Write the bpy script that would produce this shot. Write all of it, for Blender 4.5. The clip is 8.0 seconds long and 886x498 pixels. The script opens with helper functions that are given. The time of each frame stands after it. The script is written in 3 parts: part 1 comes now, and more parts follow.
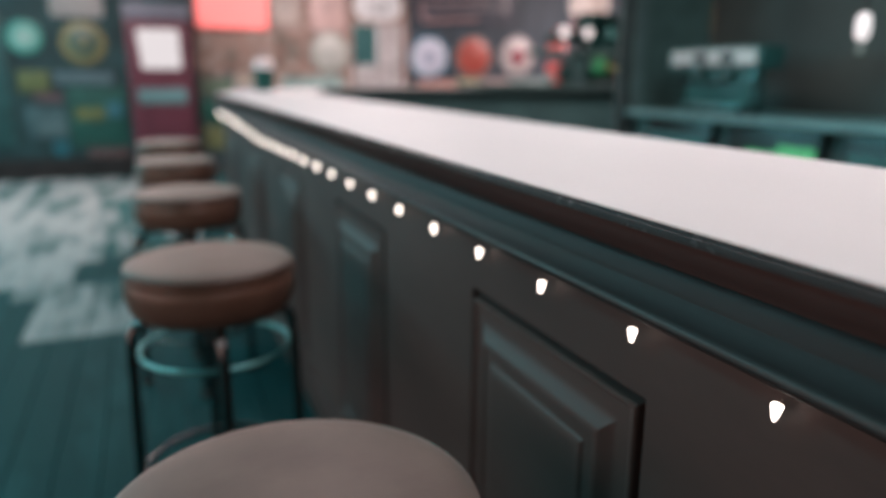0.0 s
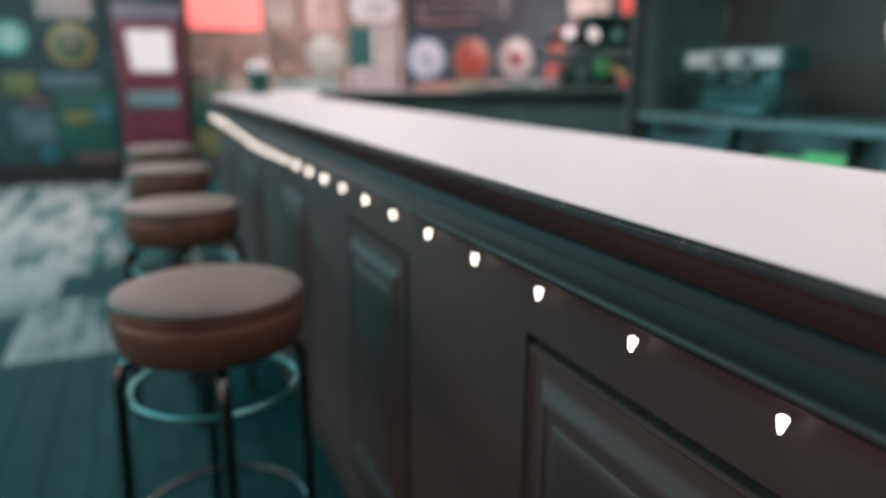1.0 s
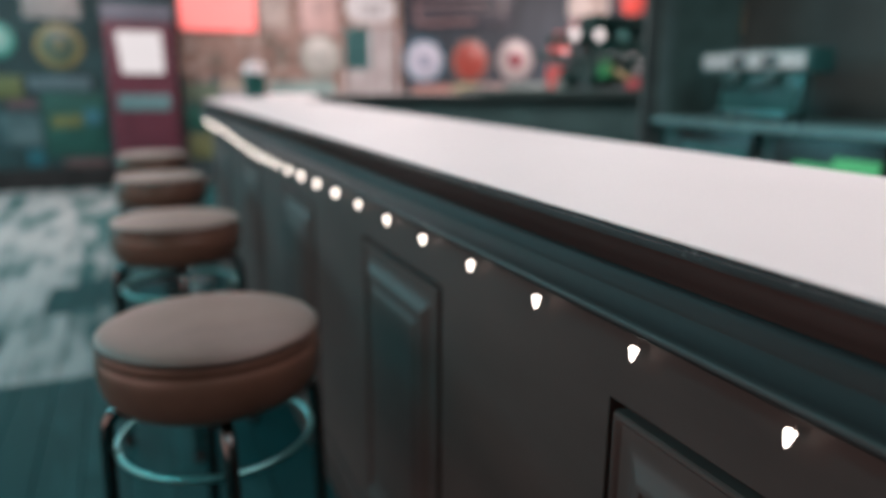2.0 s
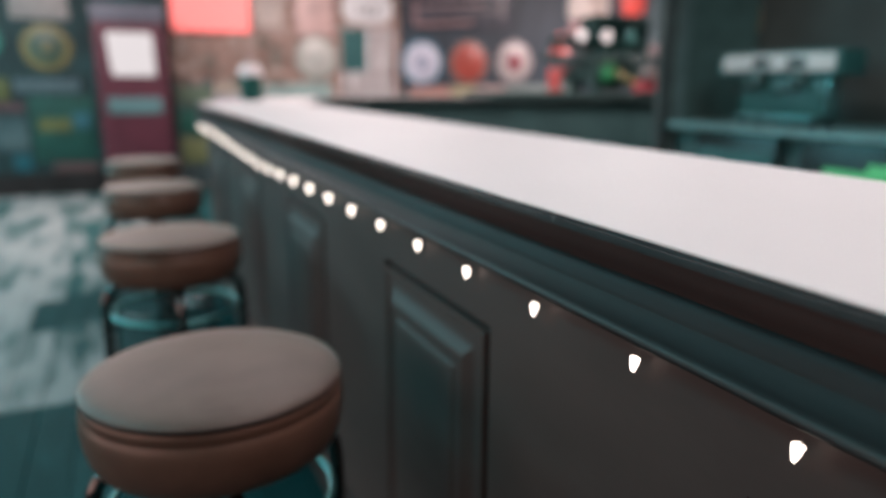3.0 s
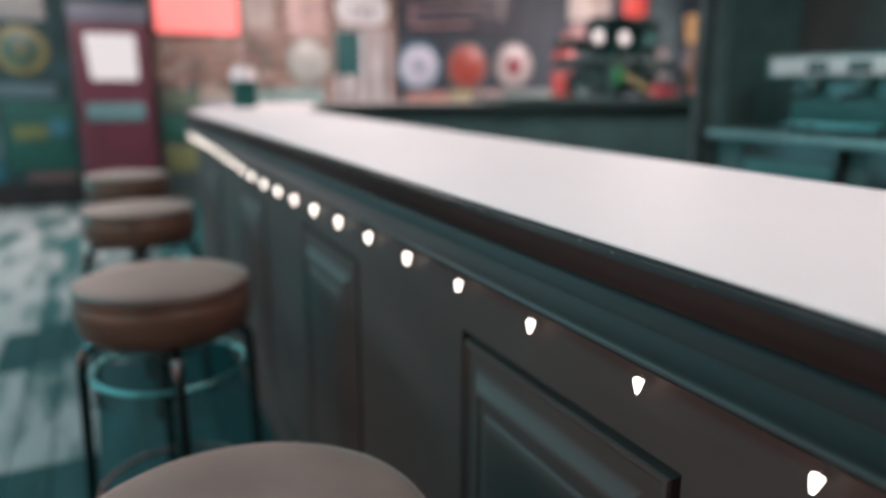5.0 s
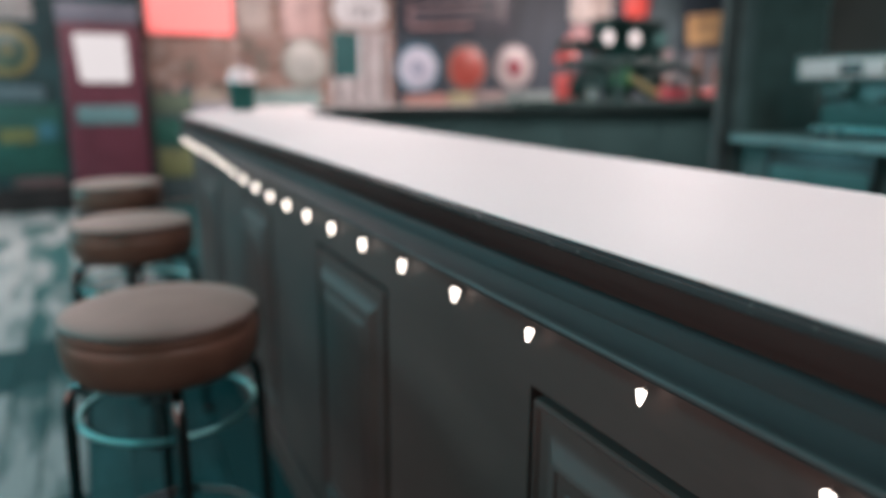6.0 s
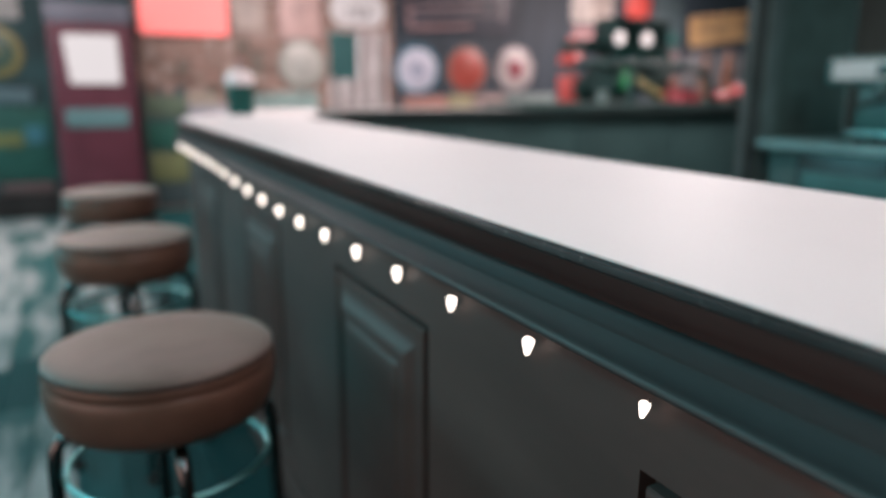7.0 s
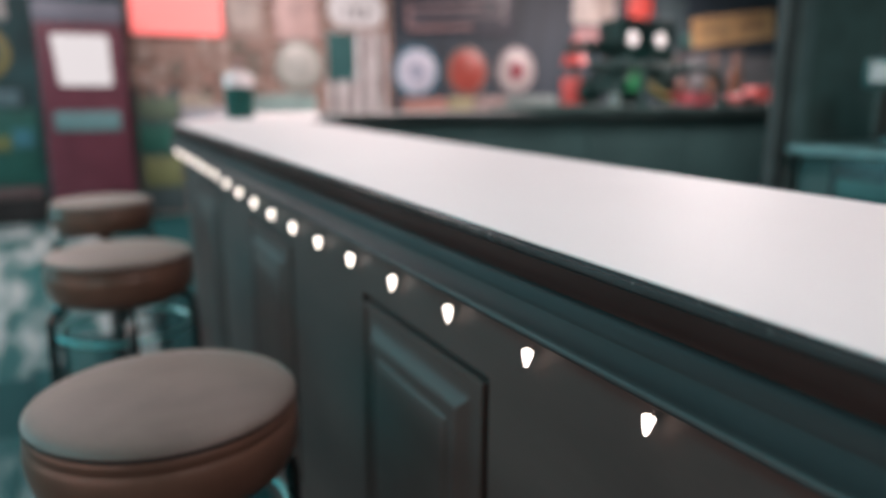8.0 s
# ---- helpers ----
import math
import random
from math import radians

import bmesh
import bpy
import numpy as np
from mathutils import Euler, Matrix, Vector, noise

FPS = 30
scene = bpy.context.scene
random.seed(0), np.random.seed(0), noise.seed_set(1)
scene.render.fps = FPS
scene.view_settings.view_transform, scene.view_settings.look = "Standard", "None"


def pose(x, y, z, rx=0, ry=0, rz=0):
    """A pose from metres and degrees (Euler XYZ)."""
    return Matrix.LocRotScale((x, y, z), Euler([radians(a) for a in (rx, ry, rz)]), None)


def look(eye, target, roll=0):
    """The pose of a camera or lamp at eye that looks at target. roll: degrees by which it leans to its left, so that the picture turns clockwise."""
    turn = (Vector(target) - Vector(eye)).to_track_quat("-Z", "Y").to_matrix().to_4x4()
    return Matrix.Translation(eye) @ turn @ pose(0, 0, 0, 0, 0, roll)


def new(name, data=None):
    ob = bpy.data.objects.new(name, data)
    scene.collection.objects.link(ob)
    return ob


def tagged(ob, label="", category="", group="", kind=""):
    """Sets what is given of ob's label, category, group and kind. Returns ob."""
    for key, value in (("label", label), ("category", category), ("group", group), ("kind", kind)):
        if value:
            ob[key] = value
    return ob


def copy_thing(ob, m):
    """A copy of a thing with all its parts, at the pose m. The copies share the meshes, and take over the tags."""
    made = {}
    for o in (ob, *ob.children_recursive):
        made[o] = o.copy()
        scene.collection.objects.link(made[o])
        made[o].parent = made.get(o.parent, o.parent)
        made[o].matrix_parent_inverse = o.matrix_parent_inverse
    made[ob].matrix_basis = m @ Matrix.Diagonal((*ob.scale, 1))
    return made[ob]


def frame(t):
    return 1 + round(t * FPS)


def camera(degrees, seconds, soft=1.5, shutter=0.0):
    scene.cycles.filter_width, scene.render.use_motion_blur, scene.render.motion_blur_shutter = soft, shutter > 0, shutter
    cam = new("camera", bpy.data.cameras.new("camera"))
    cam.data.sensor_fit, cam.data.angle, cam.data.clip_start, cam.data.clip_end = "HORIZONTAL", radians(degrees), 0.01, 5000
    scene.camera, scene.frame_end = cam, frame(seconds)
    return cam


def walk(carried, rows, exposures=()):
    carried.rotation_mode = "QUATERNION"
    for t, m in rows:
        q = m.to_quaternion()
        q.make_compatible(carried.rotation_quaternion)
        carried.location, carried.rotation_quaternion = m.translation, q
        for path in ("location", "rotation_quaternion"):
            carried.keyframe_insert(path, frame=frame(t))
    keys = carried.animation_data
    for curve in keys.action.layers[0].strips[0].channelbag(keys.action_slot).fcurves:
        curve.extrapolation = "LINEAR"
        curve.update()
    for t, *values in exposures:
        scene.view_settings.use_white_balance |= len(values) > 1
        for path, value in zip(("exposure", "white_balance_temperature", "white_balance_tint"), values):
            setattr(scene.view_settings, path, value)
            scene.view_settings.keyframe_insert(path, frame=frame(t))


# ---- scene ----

from math import cos, pi, sin

# ---- camera ----
cam = camera(64.18, 8.0, soft=2.6)
cam.data.dof.use_dof = True
cam.data.dof.focus_distance = 0.64
cam.data.dof.aperture_fstop = 1.95
# seconds, place, degrees turned right of the bar's line, degrees up, lean
ROWS = [
    (0.0, -0.0012, 0.0003, 1.2000, 22.462, -13.841, 0.332),
    (0.5, 0.0000, 0.1086, 1.2013, 22.786, -13.760, 0.310),
    (1.0, 0.0014, 0.2170, 1.2027, 23.110, -13.680, 0.291),
    (1.5, 0.0027, 0.3255, 1.2041, 23.435, -13.600, 0.274),
    (2.0, 0.0041, 0.4340, 1.2054, 23.759, -13.522, 0.260),
    (2.5, 0.0055, 0.5426, 1.2068, 24.084, -13.444, 0.247),
    (3.0, 0.0069, 0.6513, 1.2082, 24.409, -13.368, 0.237),
    (3.5, 0.0083, 0.7600, 1.2097, 24.734, -13.292, 0.229),
    (4.0, 0.0098, 0.8688, 1.2111, 25.059, -13.217, 0.224),
    (4.5, 0.0113, 0.9777, 1.2125, 25.384, -13.143, 0.220),
    (5.0, 0.0129, 1.0866, 1.2140, 25.710, -13.070, 0.219),
    (5.5, 0.0145, 1.1956, 1.2155, 26.035, -12.998, 0.221),
    (6.0, 0.0161, 1.3047, 1.2170, 26.361, -12.927, 0.224),
    (6.5, 0.0177, 1.4139, 1.2185, 26.687, -12.857, 0.230),
    (7.0, 0.0194, 1.5231, 1.2200, 27.013, -12.788, 0.238),
    (7.5, 0.0211, 1.6324, 1.2215, 27.340, -12.719, 0.248),
    (8.0, 0.0228, 1.7417, 1.2231, 27.666, -12.652, 0.261),
]
walk(cam, [(t, pose(x, y, z, 0, 0, -yaw) @ pose(0, 0, 0, 90 + pitch) @ pose(0, 0, 0, 0, 0, lean)) for t, x, y, z, yaw, pitch, lean in ROWS])

# ---- light ----
scene.view_settings.exposure = 0.0
world = bpy.data.worlds.new("room_air")
scene.world = world
world.use_nodes = True
world.node_tree.nodes["Background"].inputs[0].default_value = (0.10, 0.16, 0.18, 1)
world.node_tree.nodes["Background"].inputs[1].default_value = 0.3


def area(name, place, target, sx, sy, watts, color):
    lamp = bpy.data.lights.new(name, "AREA")
    lamp.shape, lamp.size, lamp.size_y, lamp.energy, lamp.color = "RECTANGLE", sx, sy, watts, color
    ob = new(name, lamp)
    ob.matrix_world = look(place, target)
    return ob


WARM, COOL = (1.0, 0.80, 0.80), (0.28, 0.88, 1.0)
for y, w, c in ((0.3, 31, 0.795), (2.5, 19.6, 0.78), (4.7, 14.5, 0.755)):
    area("ceiling_lamp_light", (1.0, y, 2.80), (1.0, y, 0), 0.5, 2.1, w, (1.0, c, c))
# Unseen reddish fill, added to warm the bar front.
area("wall_lamp_light", (-3.7, 1.4, 1.35), (0.5, 1.4, 0.6), 6.4, 2.2, 72, (1.0, 0.50, 0.42))
# Teal overhead fill, added with no known lamp behind it.
area("ceiling_lamp_light", (-2.0, 3.3, 2.90), (-2.0, 3.3, 0), 0.5, 5.4, 79, (0.15, 0.82, 0.95))
for x, w, c in ((-0.8, 80, (1.0, 0.75, 0.74)), (2.3, 95, WARM), (6.4, 185, WARM)):
    area("ceiling_lamp_light", (x, 7.3, 2.80), (x, 7.3, 0), 1.5, 0.5, w, c)
# Added overhead fill for the fronts of things on the far run.
area("ceiling_lamp_light", (3.5, 4.65, 2.80), (3.5, 4.65, 0), 1.2, 0.4, 38, (0.92, 0.93, 0.95))
# Added teal fill from the left; no window is known there.
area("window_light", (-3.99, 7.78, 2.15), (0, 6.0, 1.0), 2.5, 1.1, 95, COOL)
# Unseen fill over the aisle, added to brighten the back bar.
area("aisle_lamp_light", (2.5, 1.0, 2.80), (2.5, 1.0, 0), 0.4, 2.0, 18, (0.62, 0.95, 1.0))

# ---- materials ----


def mat(name, base, rough=0.5, metal=0.0, vary=0.15, scale=6.0, bump=0.1, fine=60.0, coat=0.0, other=None, spec=0.5, stretch=(1, 1, 1)):
    """A surface with large blotches, fine grain, uneven gloss and relief."""
    m = bpy.data.materials.new(name)
    m.use_nodes = True
    n, l = m.node_tree.nodes, m.node_tree.links
    b = n["Principled BSDF"]
    b.inputs["Metallic"].default_value = metal
    b.inputs["Coat Weight"].default_value = coat
    b.inputs["Specular IOR Level"].default_value = spec
    tc, mp = n.new("ShaderNodeTexCoord"), n.new("ShaderNodeMapping")
    mp.inputs["Scale"].default_value = stretch
    l.new(tc.outputs["Object"], mp.inputs[0])
    big, small = n.new("ShaderNodeTexNoise"), n.new("ShaderNodeTexNoise")
    big.inputs["Scale"].default_value, big.inputs["Detail"].default_value = scale, 4
    small.inputs["Scale"].default_value, small.inputs["Detail"].default_value = fine, 6
    l.new(mp.outputs[0], big.inputs[0]), l.new(mp.outputs[0], small.inputs[0])
    ramp = n.new("ShaderNodeMapRange")
    ramp.inputs[1].default_value, ramp.inputs[2].default_value = 0.3, 0.7
    l.new(big.outputs[0], ramp.inputs[0])
    mix = n.new("ShaderNodeMix")
    mix.data_type = "RGBA"
    other = other or tuple(min(1, c * (1 + 2.2 * vary) + 0.01 * vary) for c in base)
    mix.inputs[6].default_value = (*[c * (1 - vary) for c in base], 1)
    mix.inputs[7].default_value = (*other, 1)
    l.new(ramp.outputs[0], mix.inputs[0])
    grain = n.new("ShaderNodeMix")
    grain.data_type, grain.blend_type = "RGBA", "MULTIPLY"
    grain.inputs[0].default_value = min(1, vary * 1.5)
    l.new(mix.outputs[2], grain.inputs[6]), l.new(small.outputs[0], grain.inputs[7])
    l.new(grain.outputs[2], b.inputs["Base Color"])
    rr = n.new("ShaderNodeMapRange")
    rr.inputs[3].default_value, rr.inputs[4].default_value = max(0.03, rough - 0.08), min(1, rough + 0.08)
    l.new(small.outputs[0], rr.inputs[0]), l.new(rr.outputs[0], b.inputs["Roughness"])
    bp = n.new("ShaderNodeBump")
    bp.inputs["Strength"].default_value, bp.inputs["Distance"].default_value = bump, 0.004
    l.new(small.outputs[0], bp.inputs["Height"]), l.new(bp.outputs[0], b.inputs["Normal"])
    return m


def glow(name, color, strength, base=1.0):
    m = bpy.data.materials.new(name)
    m.use_nodes = True
    b = m.node_tree.nodes["Principled BSDF"]
    b.inputs["Base Color"].default_value = (*[c * base for c in color], 1)
    b.inputs["Emission Color"].default_value = (*color, 1)
    b.inputs["Emission Strength"].default_value = strength
    return m


def glass(name, color, rough=0.05):
    m = bpy.data.materials.new(name)
    m.use_nodes = True
    b = m.node_tree.nodes["Principled BSDF"]
    b.inputs["Base Color"].default_value = (*color, 1)
    b.inputs["Transmission Weight"].default_value, b.inputs["Roughness"].default_value = 1.0, rough
    return m


PAINT = mat("dark_brown_satin_paint", (0.068, 0.0475, 0.043), 0.54, spec=0.5, vary=0.2, scale=5, bump=0.08, fine=90, stretch=(1, 0.3, 1))
COUNTER = mat("white_laminate", (0.70, 0.675, 0.67), 0.52, vary=0.015, scale=2, bump=0.01, fine=30, spec=0.08)
# The same brown paint, reddened in the colour for light from below.
COVE_LIT = mat("dark_mahogany_satin_paint", (0.066, 0.043, 0.040), 0.55, spec=0.15, vary=0.2, scale=5, bump=0.06, fine=90, stretch=(1, 0.3, 1))
# The bar's paint with the fascia's teal light put into its colour.
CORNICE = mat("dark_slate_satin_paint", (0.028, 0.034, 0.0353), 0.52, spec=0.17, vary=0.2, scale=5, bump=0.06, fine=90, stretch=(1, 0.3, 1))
EDGEGLOSS = mat("glossy_dark_edge", (0.045, 0.050, 0.052), 0.25, vary=0.2, bump=0.02, spec=0.4)
EDGE = mat("dark_edge_band", (0.025, 0.024, 0.024), 0.40, vary=0.2, bump=0.03, spec=0.25)
LEATHER = mat("brown_vinyl", (0.114, 0.087, 0.073), 0.5, vary=0.11, scale=11, bump=0.08, fine=260, spec=0.36)
LEATHER.node_tree.nodes["Principled BSDF"].inputs["Sheen Weight"].default_value = 0.7
LEATHER.node_tree.nodes["Principled BSDF"].inputs["Sheen Roughness"].default_value = 0.35
LEATHER.node_tree.nodes["Principled BSDF"].inputs["Sheen Tint"].default_value = (1.0, 0.78, 0.69, 1)
LEATHER_SIDE = mat("brown_vinyl_band", (0.128, 0.070, 0.049), 0.36, vary=0.15, scale=9, bump=0.08, fine=260)
PIPING = mat("dark_brown_piping", (0.035, 0.026, 0.023), 0.6, vary=0.1, bump=0.02, spec=0.2)
# Teal reflected from the room is put into the steel's own colour.
STEEL = mat("dull_steel_tube", (0.16, 0.44, 0.44), 0.38, metal=1.0, vary=0.1, bump=0.02)
LEGSTEEL = mat("dark_chrome_tube", (0.13, 0.14, 0.14), 0.22, metal=1.0, vary=0.1, bump=0.02)
BLACKTUBE = mat("black_tube", (0.02, 0.026, 0.026), 0.28, vary=0.1, bump=0.02)
RUBBER = mat("black_rubber", (0.02, 0.02, 0.02), 0.7)
DARKWALL = mat("charcoal_wall_paint", (0.068, 0.140, 0.137), 0.65, vary=0.2, scale=2, bump=0.1, fine=40)
BOARDING = mat("grey_green_board_paint", (0.078, 0.138, 0.134), 0.65, vary=0.15, scale=2, bump=0.08, fine=40)
TEALWALL = mat("dark_teal_wall_paint", (0.009, 0.044, 0.048), 0.7, vary=0.35, scale=2.5, bump=0.1, fine=40)
NAVY = mat("slate_navy_boards", (0.038, 0.054, 0.070), 0.6, vary=0.2, scale=2, bump=0.15, stretch=(3, 1, 0.3))
# Out of view: teal put into ceiling and walls to tint the bounce.
CEIL = mat("blue_green_ceiling_paint", (0.18, 0.31, 0.32), 0.8, vary=0.1, scale=1.5)
PLASTER = mat("blue_green_plaster", (0.16, 0.36, 0.37), 0.8, vary=0.1, scale=1.5)
DARKTOP = mat("dark_green_grey_laminate", (0.060, 0.092, 0.086), 0.75, vary=0.15, scale=3, bump=0.03, spec=0.12)
LEDGE = 1.128
WHITE = mat("white_enamel", (0.75, 0.74, 0.74), 0.35, vary=0.05)
BULB = glow("warm_bulb_glass", (1.0, 0.86, 0.77), 4.8)


def brick_material():
    m = mat("worn_red_brick", (0.33, 0.20, 0.16), 0.8, vary=0.25, scale=4, bump=0.2)
    n, l = m.node_tree.nodes, m.node_tree.links
    b = n["Principled BSDF"]
    src = b.inputs["Base Color"].links[0].from_socket
    tc, mp, br = n.new("ShaderNodeTexCoord"), n.new("ShaderNodeMapping"), n.new("ShaderNodeTexBrick")
    mp.inputs["Rotation"].default_value = (-pi / 2, 0, 0)
    br.inputs["Scale"].default_value = 1.0
    br.inputs["Brick Width"].default_value, br.inputs["Row Height"].default_value, br.inputs["Mortar Size"].default_value = 0.22, 0.075, 0.008
    br.inputs["Mortar"].default_value = (0.42, 0.38, 0.34, 1)
    br.inputs["Color2"].default_value = (0.20, 0.11, 0.085, 1)
    l.new(tc.outputs["Object"], mp.inputs[0]), l.new(mp.outputs[0], br.inputs[0]), l.new(src, br.inputs["Color1"])
    l.new(br.outputs[0], b.inputs["Base Color"])
    return m


BRICK = brick_material()


def plank_material(name, dark, light, cover):
    """Floor boards: a light tone streaked over a dark one; cover: how much of it shows."""
    m = bpy.data.materials.new(name)
    m.use_nodes = True
    n, l = m.node_tree.nodes, m.node_tree.links
    b = n["Principled BSDF"]
    info, geo, mp = n.new("ShaderNodeObjectInfo"), n.new("ShaderNodeNewGeometry"), n.new("ShaderNodeMapping")
    mp.inputs["Scale"].default_value = (4.6, 0.87, 1)
    l.new(geo.outputs["Position"], mp.inputs[0])
    streaks = n.new("ShaderNodeTexNoise")
    streaks.inputs["Scale"].default_value, streaks.inputs["Detail"].default_value, streaks.inputs["Roughness"].default_value = 1.15, 5, 0.55
    l.new(mp.outputs[0], streaks.inputs[0])
    mp2 = n.new("ShaderNodeMapping")
    mp2.inputs["Scale"].default_value = (40, 2.0, 1)
    l.new(geo.outputs["Position"], mp2.inputs[0])
    grain = n.new("ShaderNodeTexNoise")
    grain.inputs["Scale"].default_value, grain.inputs["Detail"].default_value = 3, 5
    l.new(mp2.outputs[0], grain.inputs[0])
    shift = n.new("ShaderNodeMath")
    shift.operation, shift.inputs[1].default_value, shift.inputs[2].default_value = "MULTIPLY_ADD", 0.16, cover - 0.08
    l.new(info.outputs["Random"], shift.inputs[0])
    add = n.new("ShaderNodeMath")
    add.operation = "ADD"
    l.new(streaks.outputs[0], add.inputs[0]), l.new(shift.outputs[0], add.inputs[1])
    add2 = n.new("ShaderNodeMath")
    add2.operation, add2.inputs[1].default_value = "MULTIPLY_ADD", 0.15
    l.new(grain.outputs[0], add2.inputs[0]), l.new(add.outputs[0], add2.inputs[2])
    ramp = n.new("ShaderNodeMapRange")
    ramp.inputs[1].default_value, ramp.inputs[2].default_value = 0.46, 0.63
    l.new(add2.outputs[0], ramp.inputs[0])
    mix = n.new("ShaderNodeMix")
    mix.data_type = "RGBA"
    mix.inputs[6].default_value, mix.inputs[7].default_value = (*dark, 1), (*light, 1)
    l.new(ramp.outputs[0], mix.inputs[0])
    mul = n.new("ShaderNodeMix")
    mul.data_type, mul.blend_type = "RGBA", "MULTIPLY"
    mul.inputs[0].default_value = 0.35
    l.new(mix.outputs[2], mul.inputs[6]), l.new(grain.outputs[0], mul.inputs[7])
    l.new(mul.outputs[2], b.inputs["Base Color"])
    b.inputs["Roughness"].default_value = 0.6
    b.inputs["Specular IOR Level"].default_value = 0.05
    bp = n.new("ShaderNodeBump")
    bp.inputs["Strength"].default_value, bp.inputs["Distance"].default_value = 0.2, 0.003
    l.new(grain.outputs[0], bp.inputs["Height"]), l.new(bp.outputs[0], b.inputs["Normal"])
    return m


PLANK = plank_material("stained_floor_boards", (0.014, 0.068, 0.071), (0.026, 0.106, 0.110), -0.12)
PLANK_PALE = plank_material("whitewashed_floor_boards", (0.034, 0.108, 0.108), (0.35, 0.375, 0.37), 0.0)


def paint(name, c, rough=0.5, vary=0.12):
    return mat(name, c, rough, vary=vary, scale=5, bump=0.05)


# ---- building helpers ----


def mesh_ob(name, bm, material, smooth=0.6):
    me = bpy.data.meshes.new(name)
    bm.normal_update()
    bm.to_mesh(me)
    bm.free()
    me.materials.append(material)
    if smooth:
        me.polygons.foreach_set("use_smooth", [True] * len(me.polygons))
        me.set_sharp_from_angle(angle=smooth)
    return new(name, me)


def part(name, bm, material, parent, label="", smooth=0.6):
    ob = mesh_ob(name, bm, material, smooth)
    ob.parent = parent
    if label:
        ob["label"] = label
    return ob


def thing(name, place, label, category, group="", rz=0, kind=""):
    ob = new(name)
    ob.empty_display_size = 0.05
    ob.matrix_world = pose(*place, 0, 0, rz)
    return tagged(ob, label, category, group, kind)


def box(bm, x0, y0, z0, x1, y1, z1, bevel=0.0):
    r = bmesh.ops.create_cube(bm, size=1.0)
    bmesh.ops.transform(bm, verts=r["verts"], matrix=Matrix.Translation(((x0 + x1) / 2, (y0 + y1) / 2, (z0 + z1) / 2)) @ Matrix.Diagonal((x1 - x0, y1 - y0, z1 - z0, 1)))
    if bevel:
        edges = list({e for v in r["verts"] for e in v.link_edges})
        bmesh.ops.bevel(bm, geom=edges, offset=bevel, segments=2, affect="EDGES", profile=0.7)
    return bm


def boxed(*a, **k):
    return box(bmesh.new(), *a, **k)


def lathe(profile, n=32, m=None):
    """Turns (radius, height) points about z."""
    bm = bmesh.new()
    rings = []
    for r, z in profile:
        rings.append([bm.verts.new((r * cos(2 * pi * i / n), r * sin(2 * pi * i / n), z)) for i in range(n)] if r > 1e-5 else [bm.verts.new((0, 0, z))])
    for a, b in zip(rings, rings[1:]):
        for i in range(n):
            j = (i + 1) % n
            if len(a) == 1 and len(b) > 1:
                bm.faces.new((a[0], b[j], b[i]))
            elif len(b) == 1 and len(a) > 1:
                bm.faces.new((a[i], a[j], b[0]))
            elif len(a) > 1:
                bm.faces.new((a[i], a[j], b[j], b[i]))
    bmesh.ops.recalc_face_normals(bm, faces=bm.faces)
    if m:
        bm.transform(m)
    return bm


def tube(points, r, n=10, closed=False):
    """A round bar along points."""
    bm = bmesh.new()
    pts = [Vector(p) for p in points]
    rings, up = [], None
    for i, p in enumerate(pts):
        a = pts[i - 1] if (i or closed) else p
        b = pts[(i + 1) % len(pts)] if (i + 1 < len(pts) or closed) else p
        d = (b - a).normalized()
        ref = up if up is not None else (Vector((0, 0, 1)) if abs(d.z) < 0.9 else Vector((1, 0, 0)))
        side = d.cross(ref).normalized()
        up = side.cross(d).normalized()
        rings.append([bm.verts.new(p + r * (cos(2 * pi * k / n) * side + sin(2 * pi * k / n) * up)) for k in range(n)])
    pairs = list(zip(rings, rings[1:])) + ([(rings[-1], rings[0])] if closed else [])
    for a, b in pairs:
        for k in range(n):
            bm.faces.new((a[k], a[(k + 1) % n], b[(k + 1) % n], b[k]))
    if not closed:
        bm.faces.new(rings[0][::-1]), bm.faces.new(rings[-1])
    bmesh.ops.recalc_face_normals(bm, faces=bm.faces)
    return bm


def ring(radius, z, r, n=48):
    return tube([(radius * cos(2 * pi * i / n), radius * sin(2 * pi * i / n), z) for i in range(n)], r, 10, True)


def extruded(profile, y0, y1):
    """An (x, z) outline run along y, closed at the ends."""
    bm = bmesh.new()
    a = [bm.verts.new((x, y0, z)) for x, z in profile]
    b = [bm.verts.new((x, y1, z)) for x, z in profile]
    k = len(profile)
    for i in range(k):
        bm.faces.new((a[i], a[(i + 1) % k], b[(i + 1) % k], b[i]))
    bm.faces.new(a[::-1]), bm.faces.new(b)
    bmesh.ops.recalc_face_normals(bm, faces=bm.faces)
    return bm


def slab(outline, z0, z1, bevel=0.0):
    bm = bmesh.new()
    a = [bm.verts.new((x, y, z0)) for x, y in outline]
    b = [bm.verts.new((x, y, z1)) for x, y in outline]
    k = len(outline)
    for i in range(k):
        bm.faces.new((a[i], a[(i + 1) % k], b[(i + 1) % k], b[i]))
    bm.faces.new(a[::-1]), bm.faces.new(b)
    bmesh.ops.recalc_face_normals(bm, faces=bm.faces)
    if bevel:
        bmesh.ops.bevel(bm, geom=bm.edges[:], offset=bevel, segments=3, affect="EDGES")
    return bm


def disc(r, thick, n=48, dish=0.0):
    """A round plate that faces -y, its back at y = 0."""
    return lathe([(0, 0), (r * 0.98, 0), (r, thick * 0.3), (r, thick * 0.8), (r * 0.96, thick), (0, thick + dish)], n, Matrix.Rotation(pi / 2, 4, "X"))


